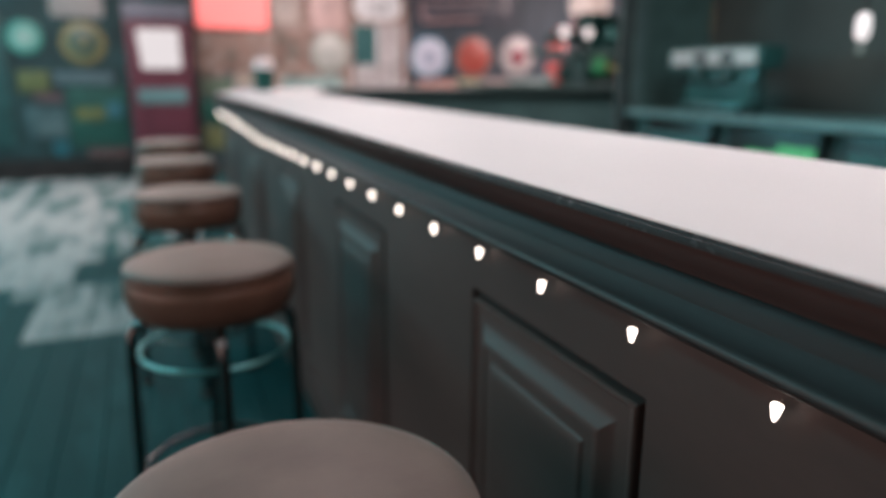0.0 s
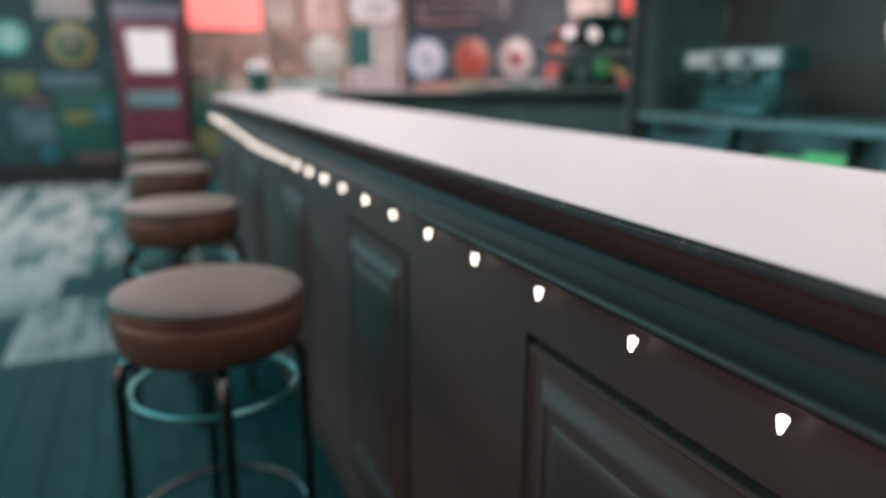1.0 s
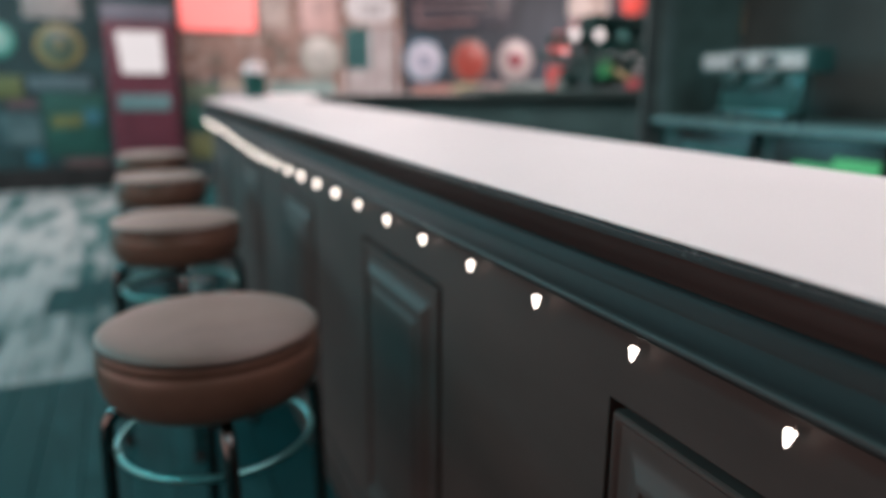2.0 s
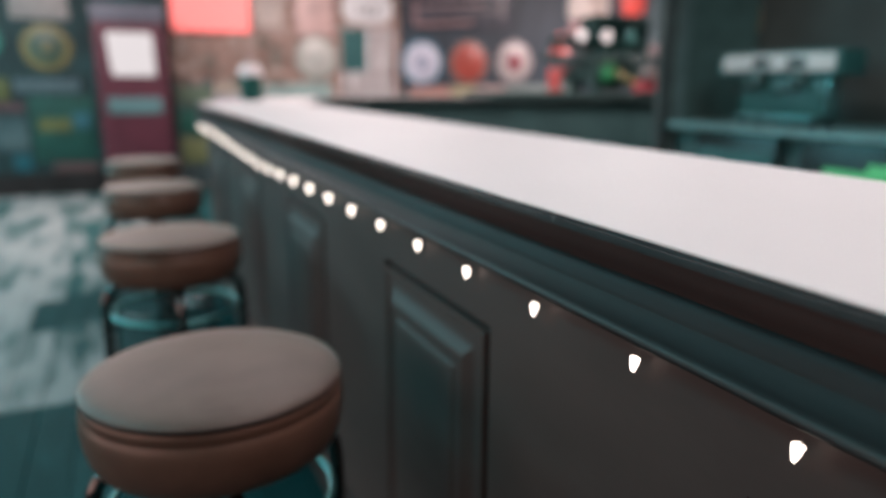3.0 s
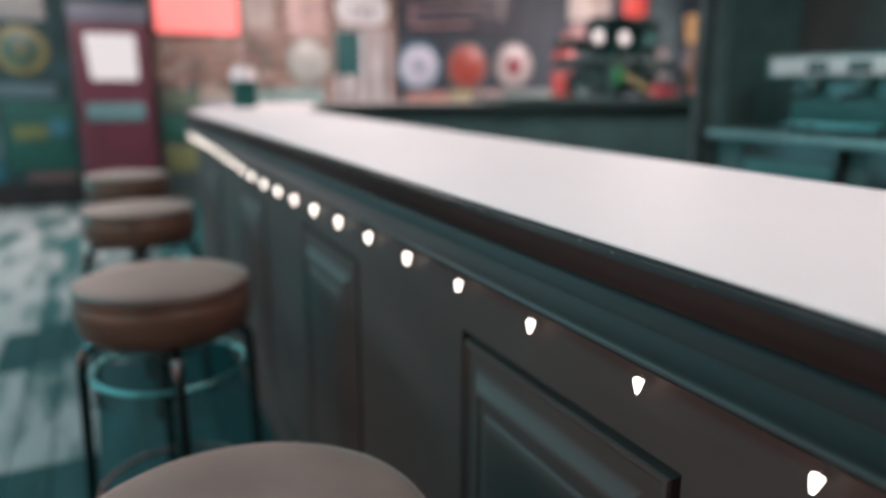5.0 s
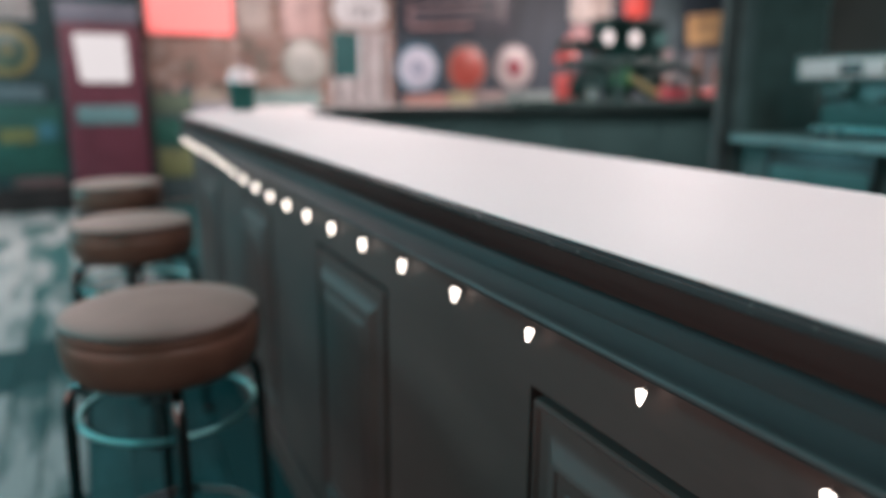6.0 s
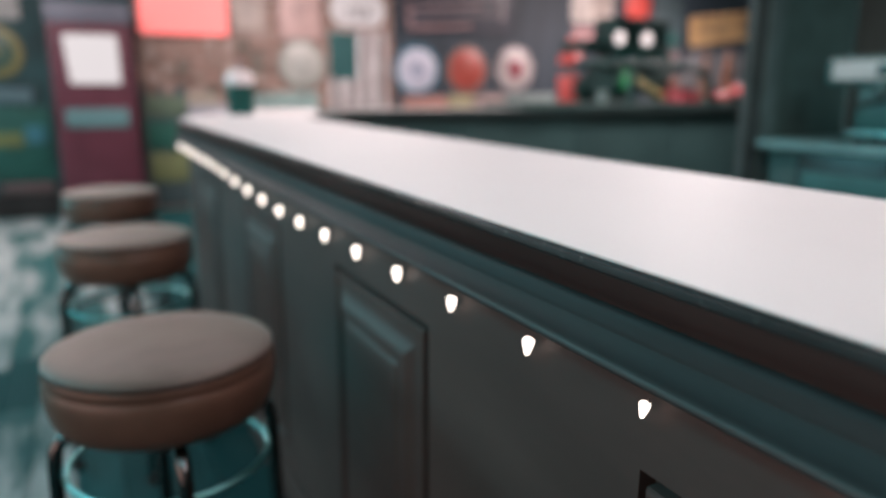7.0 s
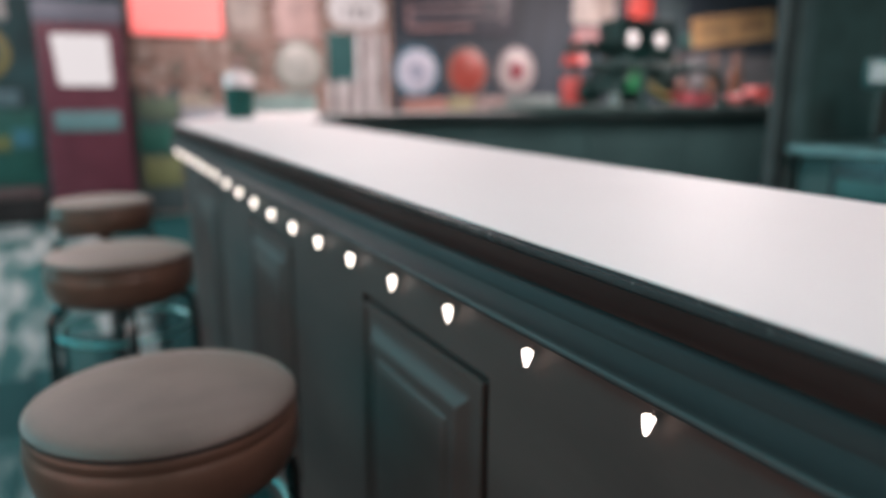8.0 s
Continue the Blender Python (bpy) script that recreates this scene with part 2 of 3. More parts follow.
# ---- the room ----
X0, X1, Y0, Y1, H = -4.0, 10.5, -3.0, 9.262, 2.95


def structure(name, bm, material, label):
    return tagged(mesh_ob(name, bm, material, 0), label, kind="structure")


structure("wall_north", boxed(X0 - 0.2, Y1, -0.1, X1 + 0.2, Y1 + 0.2, H), TEALWALL, "dark teal painted wall hung with signs")
structure("wall_south", boxed(X0 - 0.2, Y0 - 0.2, -0.1, X1 + 0.2, Y0, H), PLASTER, "plain plastered wall")
structure("wall_east", boxed(X1, Y0, -0.1, X1 + 0.2, Y1, H), PLASTER, "plain plastered wall")
# Opening added in the unseen wall only to hold the fill light.
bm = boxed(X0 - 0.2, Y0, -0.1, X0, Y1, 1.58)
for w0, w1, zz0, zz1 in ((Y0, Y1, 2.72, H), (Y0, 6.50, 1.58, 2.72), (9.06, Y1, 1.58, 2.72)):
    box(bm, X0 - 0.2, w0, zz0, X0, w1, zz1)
structure("wall_west", bm, PLASTER, "plain plastered wall with an added unseen opening")
structure("ceiling", boxed(X0 - 0.2, Y0 - 0.2, H, X1 + 0.2, Y1 + 0.2, H + 0.2), CEIL, "plain ceiling tinted teal for its bounce")
floor = structure("floor", boxed(X0 - 0.2, Y0 - 0.2, -0.12, X1 + 0.2, Y1 + 0.2, -0.022), EDGE, "dark board floor with pale streaked boards")
structure("wall_cladding", boxed(0.59, Y1 - 0.05, 0.0, 3.29, Y1 - 0.001, H), BRICK, "worn reddish brown brick wall facing")
structure("wall_boarding", boxed(3.292, Y1 - 0.06, 0.0, X1 - 0.001, Y1 - 0.001, H), NAVY, "slate blue painted wall boards")
structure("baseboard", boxed(X0, Y1 - 0.03, 0.0, 0.588, Y1 - 0.001, 0.23), EDGE, "black skirting board")

# ---- the bar ----
FX = 0.490          # front face
END = 5.22          # far end of the straight run
bar = thing("bar", (0, 0, 0), "dark brown panelled bar front with moulded cornice", "bar")
PANELS = [0.588 + 0.9545 * k for k in range(-2, 5)]
PW, PT, PB = 0.465, 0.847, 0.17
# the face between the panels: stiles and rails round real recesses
bm = bmesh.new()
ys = [-1.9]
for y in PANELS:
    ys += [y, y + PW]
ys.append(END)
for a, b in zip(ys[::2], ys[1::2]):
    box(bm, FX, a, 0.0, FX + 0.03, b, 1.03)
for y in PANELS:
    box(bm, FX, y, PT, FX + 0.03, y + PW, 1.03)
    box(bm, FX, y, 0.0, FX + 0.03, y + PW, PB)
part("face_frame", bm, PAINT, bar, smooth=0)
part("carcass", boxed(FX + 0.032, -1.9, 0.0, 0.93, END, 1.028), EDGE, bar, smooth=0)
COVE = [(0.495, 1.0568), (0.4305, 1.0568), (0.431, 1.055), (0.4325, 1.052), (0.435, 1.046), (0.4385, 1.040), (0.444, 1.033), (0.450, 1.027), (0.4545, 1.0225),
        (0.4565, 1.0195), (0.495, 1.0195)]
FASCIA = [(0.495, 1.019), (0.4565, 1.019), (0.4535, 1.0180), (0.4508, 1.0150), (0.4492, 1.0105), (0.4476, 1.0040), (0.4460, 0.9990), (0.4461, 0.9982), (0.4451, 0.9970), (0.4430, 0.9930), (0.4395, 0.9880), (0.4350, 0.9832), (0.4325, 0.9810),
          (0.4302, 0.9794), (0.4284, 0.9768), (0.4278, 0.9738), (0.4284, 0.9708), (0.4302, 0.9684), (0.4335, 0.9668), (0.448, 0.9645), (0.465, 0.960), (0.478, 0.952), (0.485, 0.943), (0.489, 0.934), (0.495, 0.934)]
part("cornice_cove", extruded(COVE, -1.9, END), COVE_LIT, bar, "brown cove with red light in its colour", 0.9)
part("cornice_moulding", extruded(FASCIA, -1.9, END), CORNICE, bar, "moulding with teal light in its colour and a rounded nosing", 0.9)
# Bead in a lighter tone, standing in for the highlight along the nosing.
NOSING = [(0.4322 - 0.0050 * cos(k * pi / 8), 0.9738 + 0.0050 * sin(k * pi / 8)) for k in range(16)]
part("nosing_bead", extruded(NOSING, -1.9, END), mat("worn_slate_satin_paint", (0.058, 0.066, 0.068), 0.46, spec=0.32, vary=0.2, scale=5, bump=0.05, fine=90, stretch=(1, 0.3, 1)), bar, "bead with its highlight in a lighter colour", 0.9)
part("plinth", boxed(FX - 0.018, -1.9, 0.0, FX - 0.001, END, 0.12, bevel=0.004), PAINT, bar)


def raised_panel():
    """Raised panel: groove, small bead, hollow, ovolo slope, quirk and a proud flat field; at its own low near corner."""
    steps = [(0.000, 0.022), (0.0105, 0.022), (0.0115, 0.000), (0.0135, -0.0036), (0.017, -0.0044), (0.020, -0.0028), (0.023, 0.0006), (0.034, 0.0010), (0.044, -0.0002),
             (0.052, -0.0034), (0.060, -0.0074), (0.067, -0.0112), (0.072, -0.0138), (0.0755, -0.0146), (0.078, -0.0138), (0.0795, -0.0118), (0.0965, -0.0122), (0.0985, -0.0135), (0.104, -0.0162), (0.109, -0.0178), (0.114, -0.0182)]
    bm = bmesh.new()
    h = PT - PB
    rings = []
    for d, dx in steps:
        d += 0.001
        rings.append([bm.verts.new((dx, y, z)) for y, z in ((d, d), (PW - d, d), (PW - d, h - d), (d, h - d))])
    for a, b in zip(rings, rings[1:]):
        for i in range(4):
            bm.faces.new((a[i], a[(i + 1) % 4], b[(i + 1) % 4], b[i]))
    bm.faces.new(rings[-1])
    bmesh.ops.recalc_face_normals(bm, faces=bm.faces)
    return bm


panel_mesh = None
for y in PANELS:
    if panel_mesh is None:
        p = part("raised_panel", raised_panel(), PAINT, bar, smooth=0.45)
        panel_mesh = p.data
        max(panel_mesh.polygons, key=lambda f: f.area).use_smooth = False
    else:
        p = new("raised_panel", panel_mesh)
        p.parent = bar
    p.location = (FX, y, PB)

# the return of the bar, with a raised ledge along its back
RUN = 5.32
ret = thing("bar_return", (0, 0, 0), "dark panelled far run of the bar", "bar")
part("body", slab([(0.50, END + 0.005), (0.93, END + 0.005), (1.22, RUN + 0.06), (5.6, RUN + 0.06), (5.6, 6.55), (1.16, 6.55), (0.90, 6.08)], 0.0, 1.028), BOARDING, ret, smooth=0)
for k in range(5):
    part("inner_board", boxed(1.23 + 0.87 * k, RUN + 0.040, 0.10, 2.092 + 0.87 * k, RUN + 0.059, 1.027, bevel=0.004), BOARDING, ret)
part("kick_board", boxed(1.23, RUN + 0.045, 0.0, 5.56, RUN + 0.059, 0.098), EDGE, ret, smooth=0)
part("low_ledge", boxed(1.30, RUN + 0.012, 1.072, 2.548, RUN + 0.40, 1.0945, bevel=0.003), DARKTOP, ret, "low dark ledge")
part("ledge_top", boxed(1.305, RUN + 0.016, 1.0947, 2.545, RUN + 0.395, 1.0985, bevel=0.001), mat("pale_beige_laminate", (0.34, 0.32, 0.30), 0.6, vary=0.1, spec=0.2), ret, "pale beige ledge top")
part("ledge", boxed(2.55, RUN + 0.03, 1.072, 5.58, RUN + 0.55, LEDGE, bevel=0.004), DARKTOP, ret, "dark raised ledge")

top = thing("worktop", (0, 0, 0), "white laminate bar top with a dark edge", "worktop")
OUT = [(0.404, -1.95), (0.450, END + 0.02), (0.84, 6.10), (1.06, 6.62), (5.65, 6.62), (5.65, RUN), (1.19, RUN), (1.066, RUN - 0.16), (0.944, -1.95)]
part("edge_band", slab(OUT, 1.0572, 1.0688, 0.0035), EDGEGLOSS, top, "dark rounded edge round the top")
IN = [(0.4080, -1.943), (0.4540, END + 0.018), (0.844, 6.094), (1.064, 6.614), (1.62, 6.614), (1.62, RUN + 0.006), (1.186, RUN + 0.006), (1.061, RUN - 0.16), (0.939, -1.943)]
part("laminate_sheet", slab(IN, 1.0689, 1.0715, 0.001), COUNTER, top, "white laminate sheet")
part("dark_sheet", boxed(1.623, RUN + 0.006, 1.0689, 5.643, 6.614, 1.0712, bevel=0.001), DARKTOP, top, "dark green grey laminate on the far run")

# ---- string of lights under the cornice ----
lights = thing("string_lights", (0.4754, 0, 0), "string of small glowing warm white bulbs along bar", "string lights")
BULBS = [0.9995 + 0.1986 * k for k in range(-9, 23)]
SAG = ((-2.0, 0.9206), (2.05, 0.9206), (2.6, 0.914), (3.4, 0.899), (3.9, 0.907), (4.5, 0.924), (5.6, 0.928))
bulb_bm = lathe([(0, 0.0053), (0.0050, 0.0052), (0.0058, 0.0046), (0.0059, 0.0036), (0.0048, -0.0018), (0.0034, -0.0072), (0.0024, -0.0108), (0.0015, -0.0124), (0, -0.0128)], 20)
sock_bm = lathe([(0, 0.010), (0.0011, 0.010), (0.0013, 0.009), (0.0014, 0.0061), (0, 0.0061)], 12, Matrix.Translation((0.004, 0, 0)))


def half(bm, front):
    gone = [f for f in bm.faces if (f.calc_center_median().x < 0.0032) != front]
    bmesh.ops.delete(bm, geom=gone, context="FACES")
    return bm


bulb = None
path = []
for k, y in enumerate(BULBS):
    z = 0.003 + float(np.interp(y, [a for a, _ in SAG], [b for _, b in SAG]))
    if bulb is None:
        bulb = part("bulb", half(bulb_bm.copy(), True), BULB, lights)
        subs = [part("housing", half(bulb_bm, False), EDGE, bulb, "dark back of the bulb"), part("socket", sock_bm, PAINT, bulb)]
        b = bulb
    else:
        b = new("bulb", bulb.data)
        b.parent = lights
        for q in subs:
            c = new(q.name.split(".")[0], q.data)
            c.parent = b
    b.matrix_local = pose(0, y, z, random.uniform(4, 10), random.uniform(-3, 3), 0) @ Matrix.Diagonal((1.0, 1.0, 1.18 if y > 2.5 else 1.0, 1.0)) @ Matrix.Scale(1.12 if y > 2.1 else 0.92, 4)
    path += [(0.005, y, 0.9405), (0.006, y + 0.0993, 0.9415)]
part("cable", tube(path, 0.0022, 6), RUBBER, lights, "thin black cable")

# ---- stools ----


def stool():
    s = thing("bar_stool", (0, 0, 0), "round brown vinyl bar stool on steel tube legs", "bar stool", "stools along the bar")
    part("seat_pad", lathe([(0, 0.7735), (0.06, 0.7730), (0.11, 0.7718), (0.15, 0.7695), (0.175, 0.7665), (0.188, 0.7635), (0.1945, 0.7605), (0.1972, 0.7575), (0.1970, 0.7545), (0.192, 0.7535), (0, 0.7535)], 96), LEATHER, s)
    part("piping", ring(0.1962, 0.7528, 0.0030, 96), PIPING, s, "dark piping", 0.9)
    part("seat_band", lathe([(0.186, 0.7510), (0.1955, 0.7500), (0.1985, 0.7455), (0.1985, 0.7400), (0.1968, 0.7345), (0.1962, 0.7300), (0.1985, 0.7255), (0.2005, 0.7190), (0.2005, 0.7040), (0.1985, 0.6830), (0.1935, 0.6630), (0.1860, 0.6480), (0.1770, 0.6405), (0.160, 0.637), (0, 0.637)], 96), LEATHER_SIDE, s, "reddish brown vinyl side band")
    part("swivel_plate", lathe([(0, 0.636), (0.10, 0.636), (0.10, 0.625), (0.028, 0.621), (0.024, 0.555), (0, 0.555)], 32), BLACKTUBE, s)
    for k in range(4):
        a = k * pi / 2
        c, d = cos(a), sin(a)
        prof = [(0.03, 0.622), (0.12, 0.622), (0.158, 0.619), (0.180, 0.609), (0.190, 0.591), (0.193, 0.565), (0.199, 0.30), (0.206, 0.012)]
        leg = part("leg", tube([(r * c, r * d, z) for r, z in prof], 0.0125, 12), LEGSTEEL, s, smooth=0.9)
        part("rubber_foot", lathe([(0, 0), (0.017, 0), (0.018, 0.012), (0.015, 0.03), (0, 0.03)], 12, Matrix.Translation((0.206 * c, 0.206 * d, 0))), RUBBER, leg)
    part("brace_ring", ring(0.178, 0.541, 0.0062), STEEL, s, "bright steel ring", 0.9)
    part("foot_ring", ring(0.188, 0.22, 0.0075), LEGSTEEL, s, "dark chrome foot ring", 0.9)
    return s


first = stool()
STOOLS = [0.662, 1.755, 2.848, 3.941, 5.034]
first.matrix_world = pose(0.106, STOOLS[0], 0)
for i, y in enumerate(STOOLS[1:]):
    copy_thing(first, pose((0.110, 0.117, 0.118, 0.118)[i], y, 0, 0, 0, (0.5, 1, 2, -1)[i]))

# ---- back bar ----
back = thing("back_bar", (0, 0, 0), "dark back bar cabinet with a grey steel shelf edge", "back bar")
BB0, BB1 = -1.9, 3.84
part("body", boxed(2.95, BB0, 0.0, 3.55, BB1, 0.956), DARKWALL, back, smooth=0)
part("shelf", boxed(2.85, BB0, 0.957, 3.55, BB1, 0.996, bevel=0.008), mat("brushed_steel", (0.17, 0.33, 0.33), 0.4, metal=0.2, vary=0.15), back, "grey steel worktop")
part("splashback", boxed(3.552, BB0, 0.0, 3.65, BB1 + 0.05, H - 0.002), mat("dark_umber_wall_paint", (0.060, 0.078, 0.074), 0.7, vary=0.2, scale=2), back, smooth=0)
structure("post", boxed(2.838, 3.895, 0.0, 2.922, 3.945, H - 0.002, bevel=0.006), mat("dark_post_paint", (0.085, 0.110, 0.110), 0.7, spec=0.1), "dark painted post beside a lighter board")
structure("post", boxed(2.924, 3.885, 0.0, 3.02, 3.945, H - 0.002, bevel=0.003), mat("blue_grey_post_paint", (0.130, 0.205, 0.205), 0.5), "blue grey painted upright board")
structure("end_panel", boxed(3.022, 3.895, 0.0, 3.55, 3.945, H - 0.002), mat("grey_green_panel_paint", (0.085, 0.160, 0.152), 0.6), "dark end panel of the back bar")

# ---- vending machine by the far wall ----
vm = thing("vending_machine", (0.184, 8.98, 0), "burgundy vending machine with lit white panel", "vending machine")
BURG = paint("burgundy_enamel", (0.088, 0.024, 0.038), 0.35)
part("cabinet", boxed(-0.334, -0.28, 0.0, 0.334, 0.27, 1.768, bevel=0.02), BURG, vm)
bm = slab([(-0.177, 1.247), (0.205, 1.247), (0.221, 1.265), (0.216, 1.652), (0.196, 1.673), (-0.205, 1.673), (-0.225, 1.652), (-0.191, 1.265)], 0.281, 0.295)
bm.transform(Matrix.Rotation(pi / 2, 4, "X"))
part("lit_panel", bm, glow("white_lit_panel", (0.72, 0.67, 0.68), 0.95, 0.12), vm, "glowing white panel")
part("display_strip", boxed(-0.258, -0.292, 0.868, 0.258, -0.281, 1.033, bevel=0.005), paint("grey_teal_plate", (0.09, 0.19, 0.20)), vm, "grey teal name plate")
part("crown", boxed(-0.344, -0.29, 1.769, 0.344, 0.27, 1.942, bevel=0.015), paint("slate_crown", (0.10, 0.11, 0.14)), vm, "slate grey crown")


# ---- bottle coolers under the back bar ----
TEALGLASS = paint("dim_teal_glass", (0.02, 0.16, 0.155), 0.15)
for k, (y0, y1) in enumerate(((3.115, 3.65), (2.400, 2.98), (1.74, 2.28))):
    c = thing("bottle_cooler", (2.948, (y0 + y1) / 2, 0), "black bottle cooler with a teal glass door", "cooler", "coolers under the back bar")
    w = (y1 - y0) / 2
    part("door_frame", boxed(-0.05, -w, 0.05, -0.001, w, 0.945, bevel=0.006), BLACKTUBE, c)
    part("pane", boxed(-0.056, -w + 0.05, 0.14, -0.051, w - 0.05, 0.770), TEALGLASS, c, "dim teal glass")
    if k == 1:
        for a, b, z0, z1 in ((-w + 0.02, -0.05, 0.800, 0.868), (-0.048, 0.16, 0.772, 0.832)):
            part("lit_sign", boxed(-0.060, a, z0, -0.051, b, z1, bevel=0.003), glow("green_lit_sign", (0.16, 0.85, 0.34), 0.32, 0.4), c, "green lit header")
    else:
        part("header", boxed(-0.060, -w + 0.02, 0.785, -0.051, w - 0.03, 0.868, bevel=0.003), paint("grey_teal_header", (0.05, 0.18, 0.18)), c, "grey teal header")
    part("handle", tube([(-0.051, w - 0.03, 0.35), (-0.075, w - 0.03, 0.37), (-0.075, w - 0.03, 0.60), (-0.051, w - 0.03, 0.62)], 0.007, 8), STEEL, c)

# ---- espresso machine ----
CHROME = mat("polished_steel", (0.20, 0.36, 0.36), 0.32, metal=0.85, vary=0.08)
TEALSTEEL = mat("teal_grey_enamel", (0.025, 0.105, 0.10), 0.35, vary=0.15)
em = thing("espresso_machine", (2.99, 3.256, 0.9965), "steel espresso machine with two dark gauge windows", "coffee machine")
part("top_case", boxed(0.0, -0.352, 0.245, 0.17, 0.368, 0.365, bevel=0.012), TEALSTEEL, em)
part("front_panel", boxed(-0.008, -0.326, 0.266, -0.001, 0.334, 0.346, bevel=0.003), mat("pale_brushed_steel", (0.62, 0.66, 0.65), 0.4, vary=0.1), em, "pale brushed steel front")
for yy in (-0.124, 0.081):
    part("gauge_window", boxed(-0.013, yy - 0.053, 0.280, -0.009, yy + 0.053, 0.328, bevel=0.002), BLACKTUBE, em, "dark window")
part("body", boxed(0.04, -0.257, 0.05, 0.15, 0.24, 0.243, bevel=0.015), TEALSTEEL, em)
part("side_panel", boxed(0.05, -0.270, 0.07, 0.13, -0.258, 0.242, bevel=0.004), CHROME, em, "polished side panel")
part("drip_tray", boxed(-0.02, -0.257, 0.035, 0.15, 0.24, 0.049, bevel=0.005), CHROME, em)
for yy in (-0.13, 0.11):
    g = part("group_head", lathe([(0, 0.246), (0.035, 0.246), (0.035, 0.20), (0.03, 0.19), (0, 0.19)], 20, Matrix.Translation((0.02, yy, 0))), CHROME, em)
    part("filter_handle", tube([(0.02, yy, 0.182), (-0.10, yy, 0.172), (-0.13, yy, 0.165)], 0.012, 8), RUBBER, g)
for xx in (0.03, 0.14):
    for yy in (-0.22, 0.20):
        part("foot", lathe([(0, 0), (0.02, 0), (0.016, 0.034), (0, 0.034)], 12, Matrix.Translation((xx, yy, 0))), RUBBER, em)

# ---- hanging lamp behind the bar ----
pl = thing("pendant_lamp", (2.98, 2.33, 0.052), "small hanging lamp with a glowing white shade", "lamp")
part("shade", lathe([(0, 1.425), (0.018, 1.425), (0.029, 1.405), (0.033, 1.37), (0.030, 1.33), (0.019, 1.308), (0, 1.304)], 24), glow("opal_glass_lit", (0.95, 0.86, 0.86), 0.8), pl, "glowing opal glass")
part("stem", tube([(0, 0, 1.425), (0, 0, H - 0.075)], 0.005, 8), BLACKTUBE, pl)
part("ceiling_rose", lathe([(0, H - 0.054), (0.05, H - 0.054), (0.045, H - 0.072), (0, H - 0.077)], 20), BLACKTUBE, pl)
part("finial", lathe([(0, 1.303), (0.004, 1.302), (0.004, 1.288), (0.013, 1.284), (0.019, 1.272), (0.019, 1.262), (0.012, 1.251), (0, 1.247)], 16), paint("pale_green_glass_knob", (0.35, 0.42, 0.38), 0.2), pl, "pale green knob")
mb = thing("menu_board", (3.55, 2.08, 1.315), "pale teal board on the dark wall", "board")
part("plate", boxed(-0.02, -0.18, 0.0, -0.001, 0.11, 0.24, bevel=0.004), paint("pale_teal_board", (0.22, 0.33, 0.32)), mb)

# ---- jar on the bar ----
jar = thing("jar", (0.855, 5.70, 1.0717), "dark green glass jar with a white lid", "jar")
part("body", lathe([(0, 0), (0.066, 0), (0.070, 0.006), (0.073, 0.04), (0.077, 0.12), (0.076, 0.152), (0.070, 0.163), (0, 0.163)], 32), mat("dark_green_glass", (0.008, 0.080, 0.068), 0.45, vary=0.1, spec=0.25), jar)
part("lid", lathe([(0, 0.247), (0.040, 0.245), (0.062, 0.236), (0.075, 0.216), (0.078, 0.196), (0.078, 0.172), (0.074, 0.164), (0, 0.164)], 32), mat("matt_white_lid", (0.92, 0.82, 0.82), 0.6, vary=0.04, spec=0.2), jar, "rounded white lid")
part("knob", lathe([(0, 0.305), (0.010, 0.303), (0.016, 0.288), (0.009, 0.262), (0.008, 0.2475), (0, 0.2475)], 16), paint("pink_knob", (0.45, 0.33, 0.34)), jar, "small pink knob")

# ---- things on the far run ----
Z = LEDGE + 0.0002
BLK = mat("black_green_enamel", (0.012, 0.046, 0.043), 0.35, vary=0.2)
tap = thing("beer_tap", (3.345, 5.47, Z), "dark beer tap pipe with two lit white badges", "beer tap")
GREYPIPE = mat("grey_green_enamel", (0.040, 0.078, 0.074), 0.45, vary=0.2)
part("pipe", tube([(-0.30, 0, 0.262), (0.60, 0, 0.262), (0.74, 0, 0.255), (0.85, 0, 0.215), (0.92, 0, 0.14), (0.935, 0, 0.012)], 0.027, 12), GREYPIPE, tap, "long grey green pipe", 0.9)
part("pipe_end", lathe([(0, -0.01), (0.030, -0.01), (0.032, 0.0), (0.026, 0.014), (0, 0.018)], 16, Matrix.Translation((-0.301, 0, 0.262)) @ Matrix.Rotation(-pi / 2, 4, "Y")), BLK, tap)
for xx in (0.17, 0.935):
    part("base_flange", lathe([(0, 0), (0.055, 0), (0.055, 0.008), (0.032, 0.011), (0, 0.011)], 20, Matrix.Translation((xx, 0, 0))), BLK, tap)
part("column", lathe([(0, 0.0115), (0.027, 0.0115), (0.024, 0.12), (0.024, 0.234), (0, 0.234)], 16, Matrix.Translation((0.17, 0, 0))), GREYPIPE, tap)
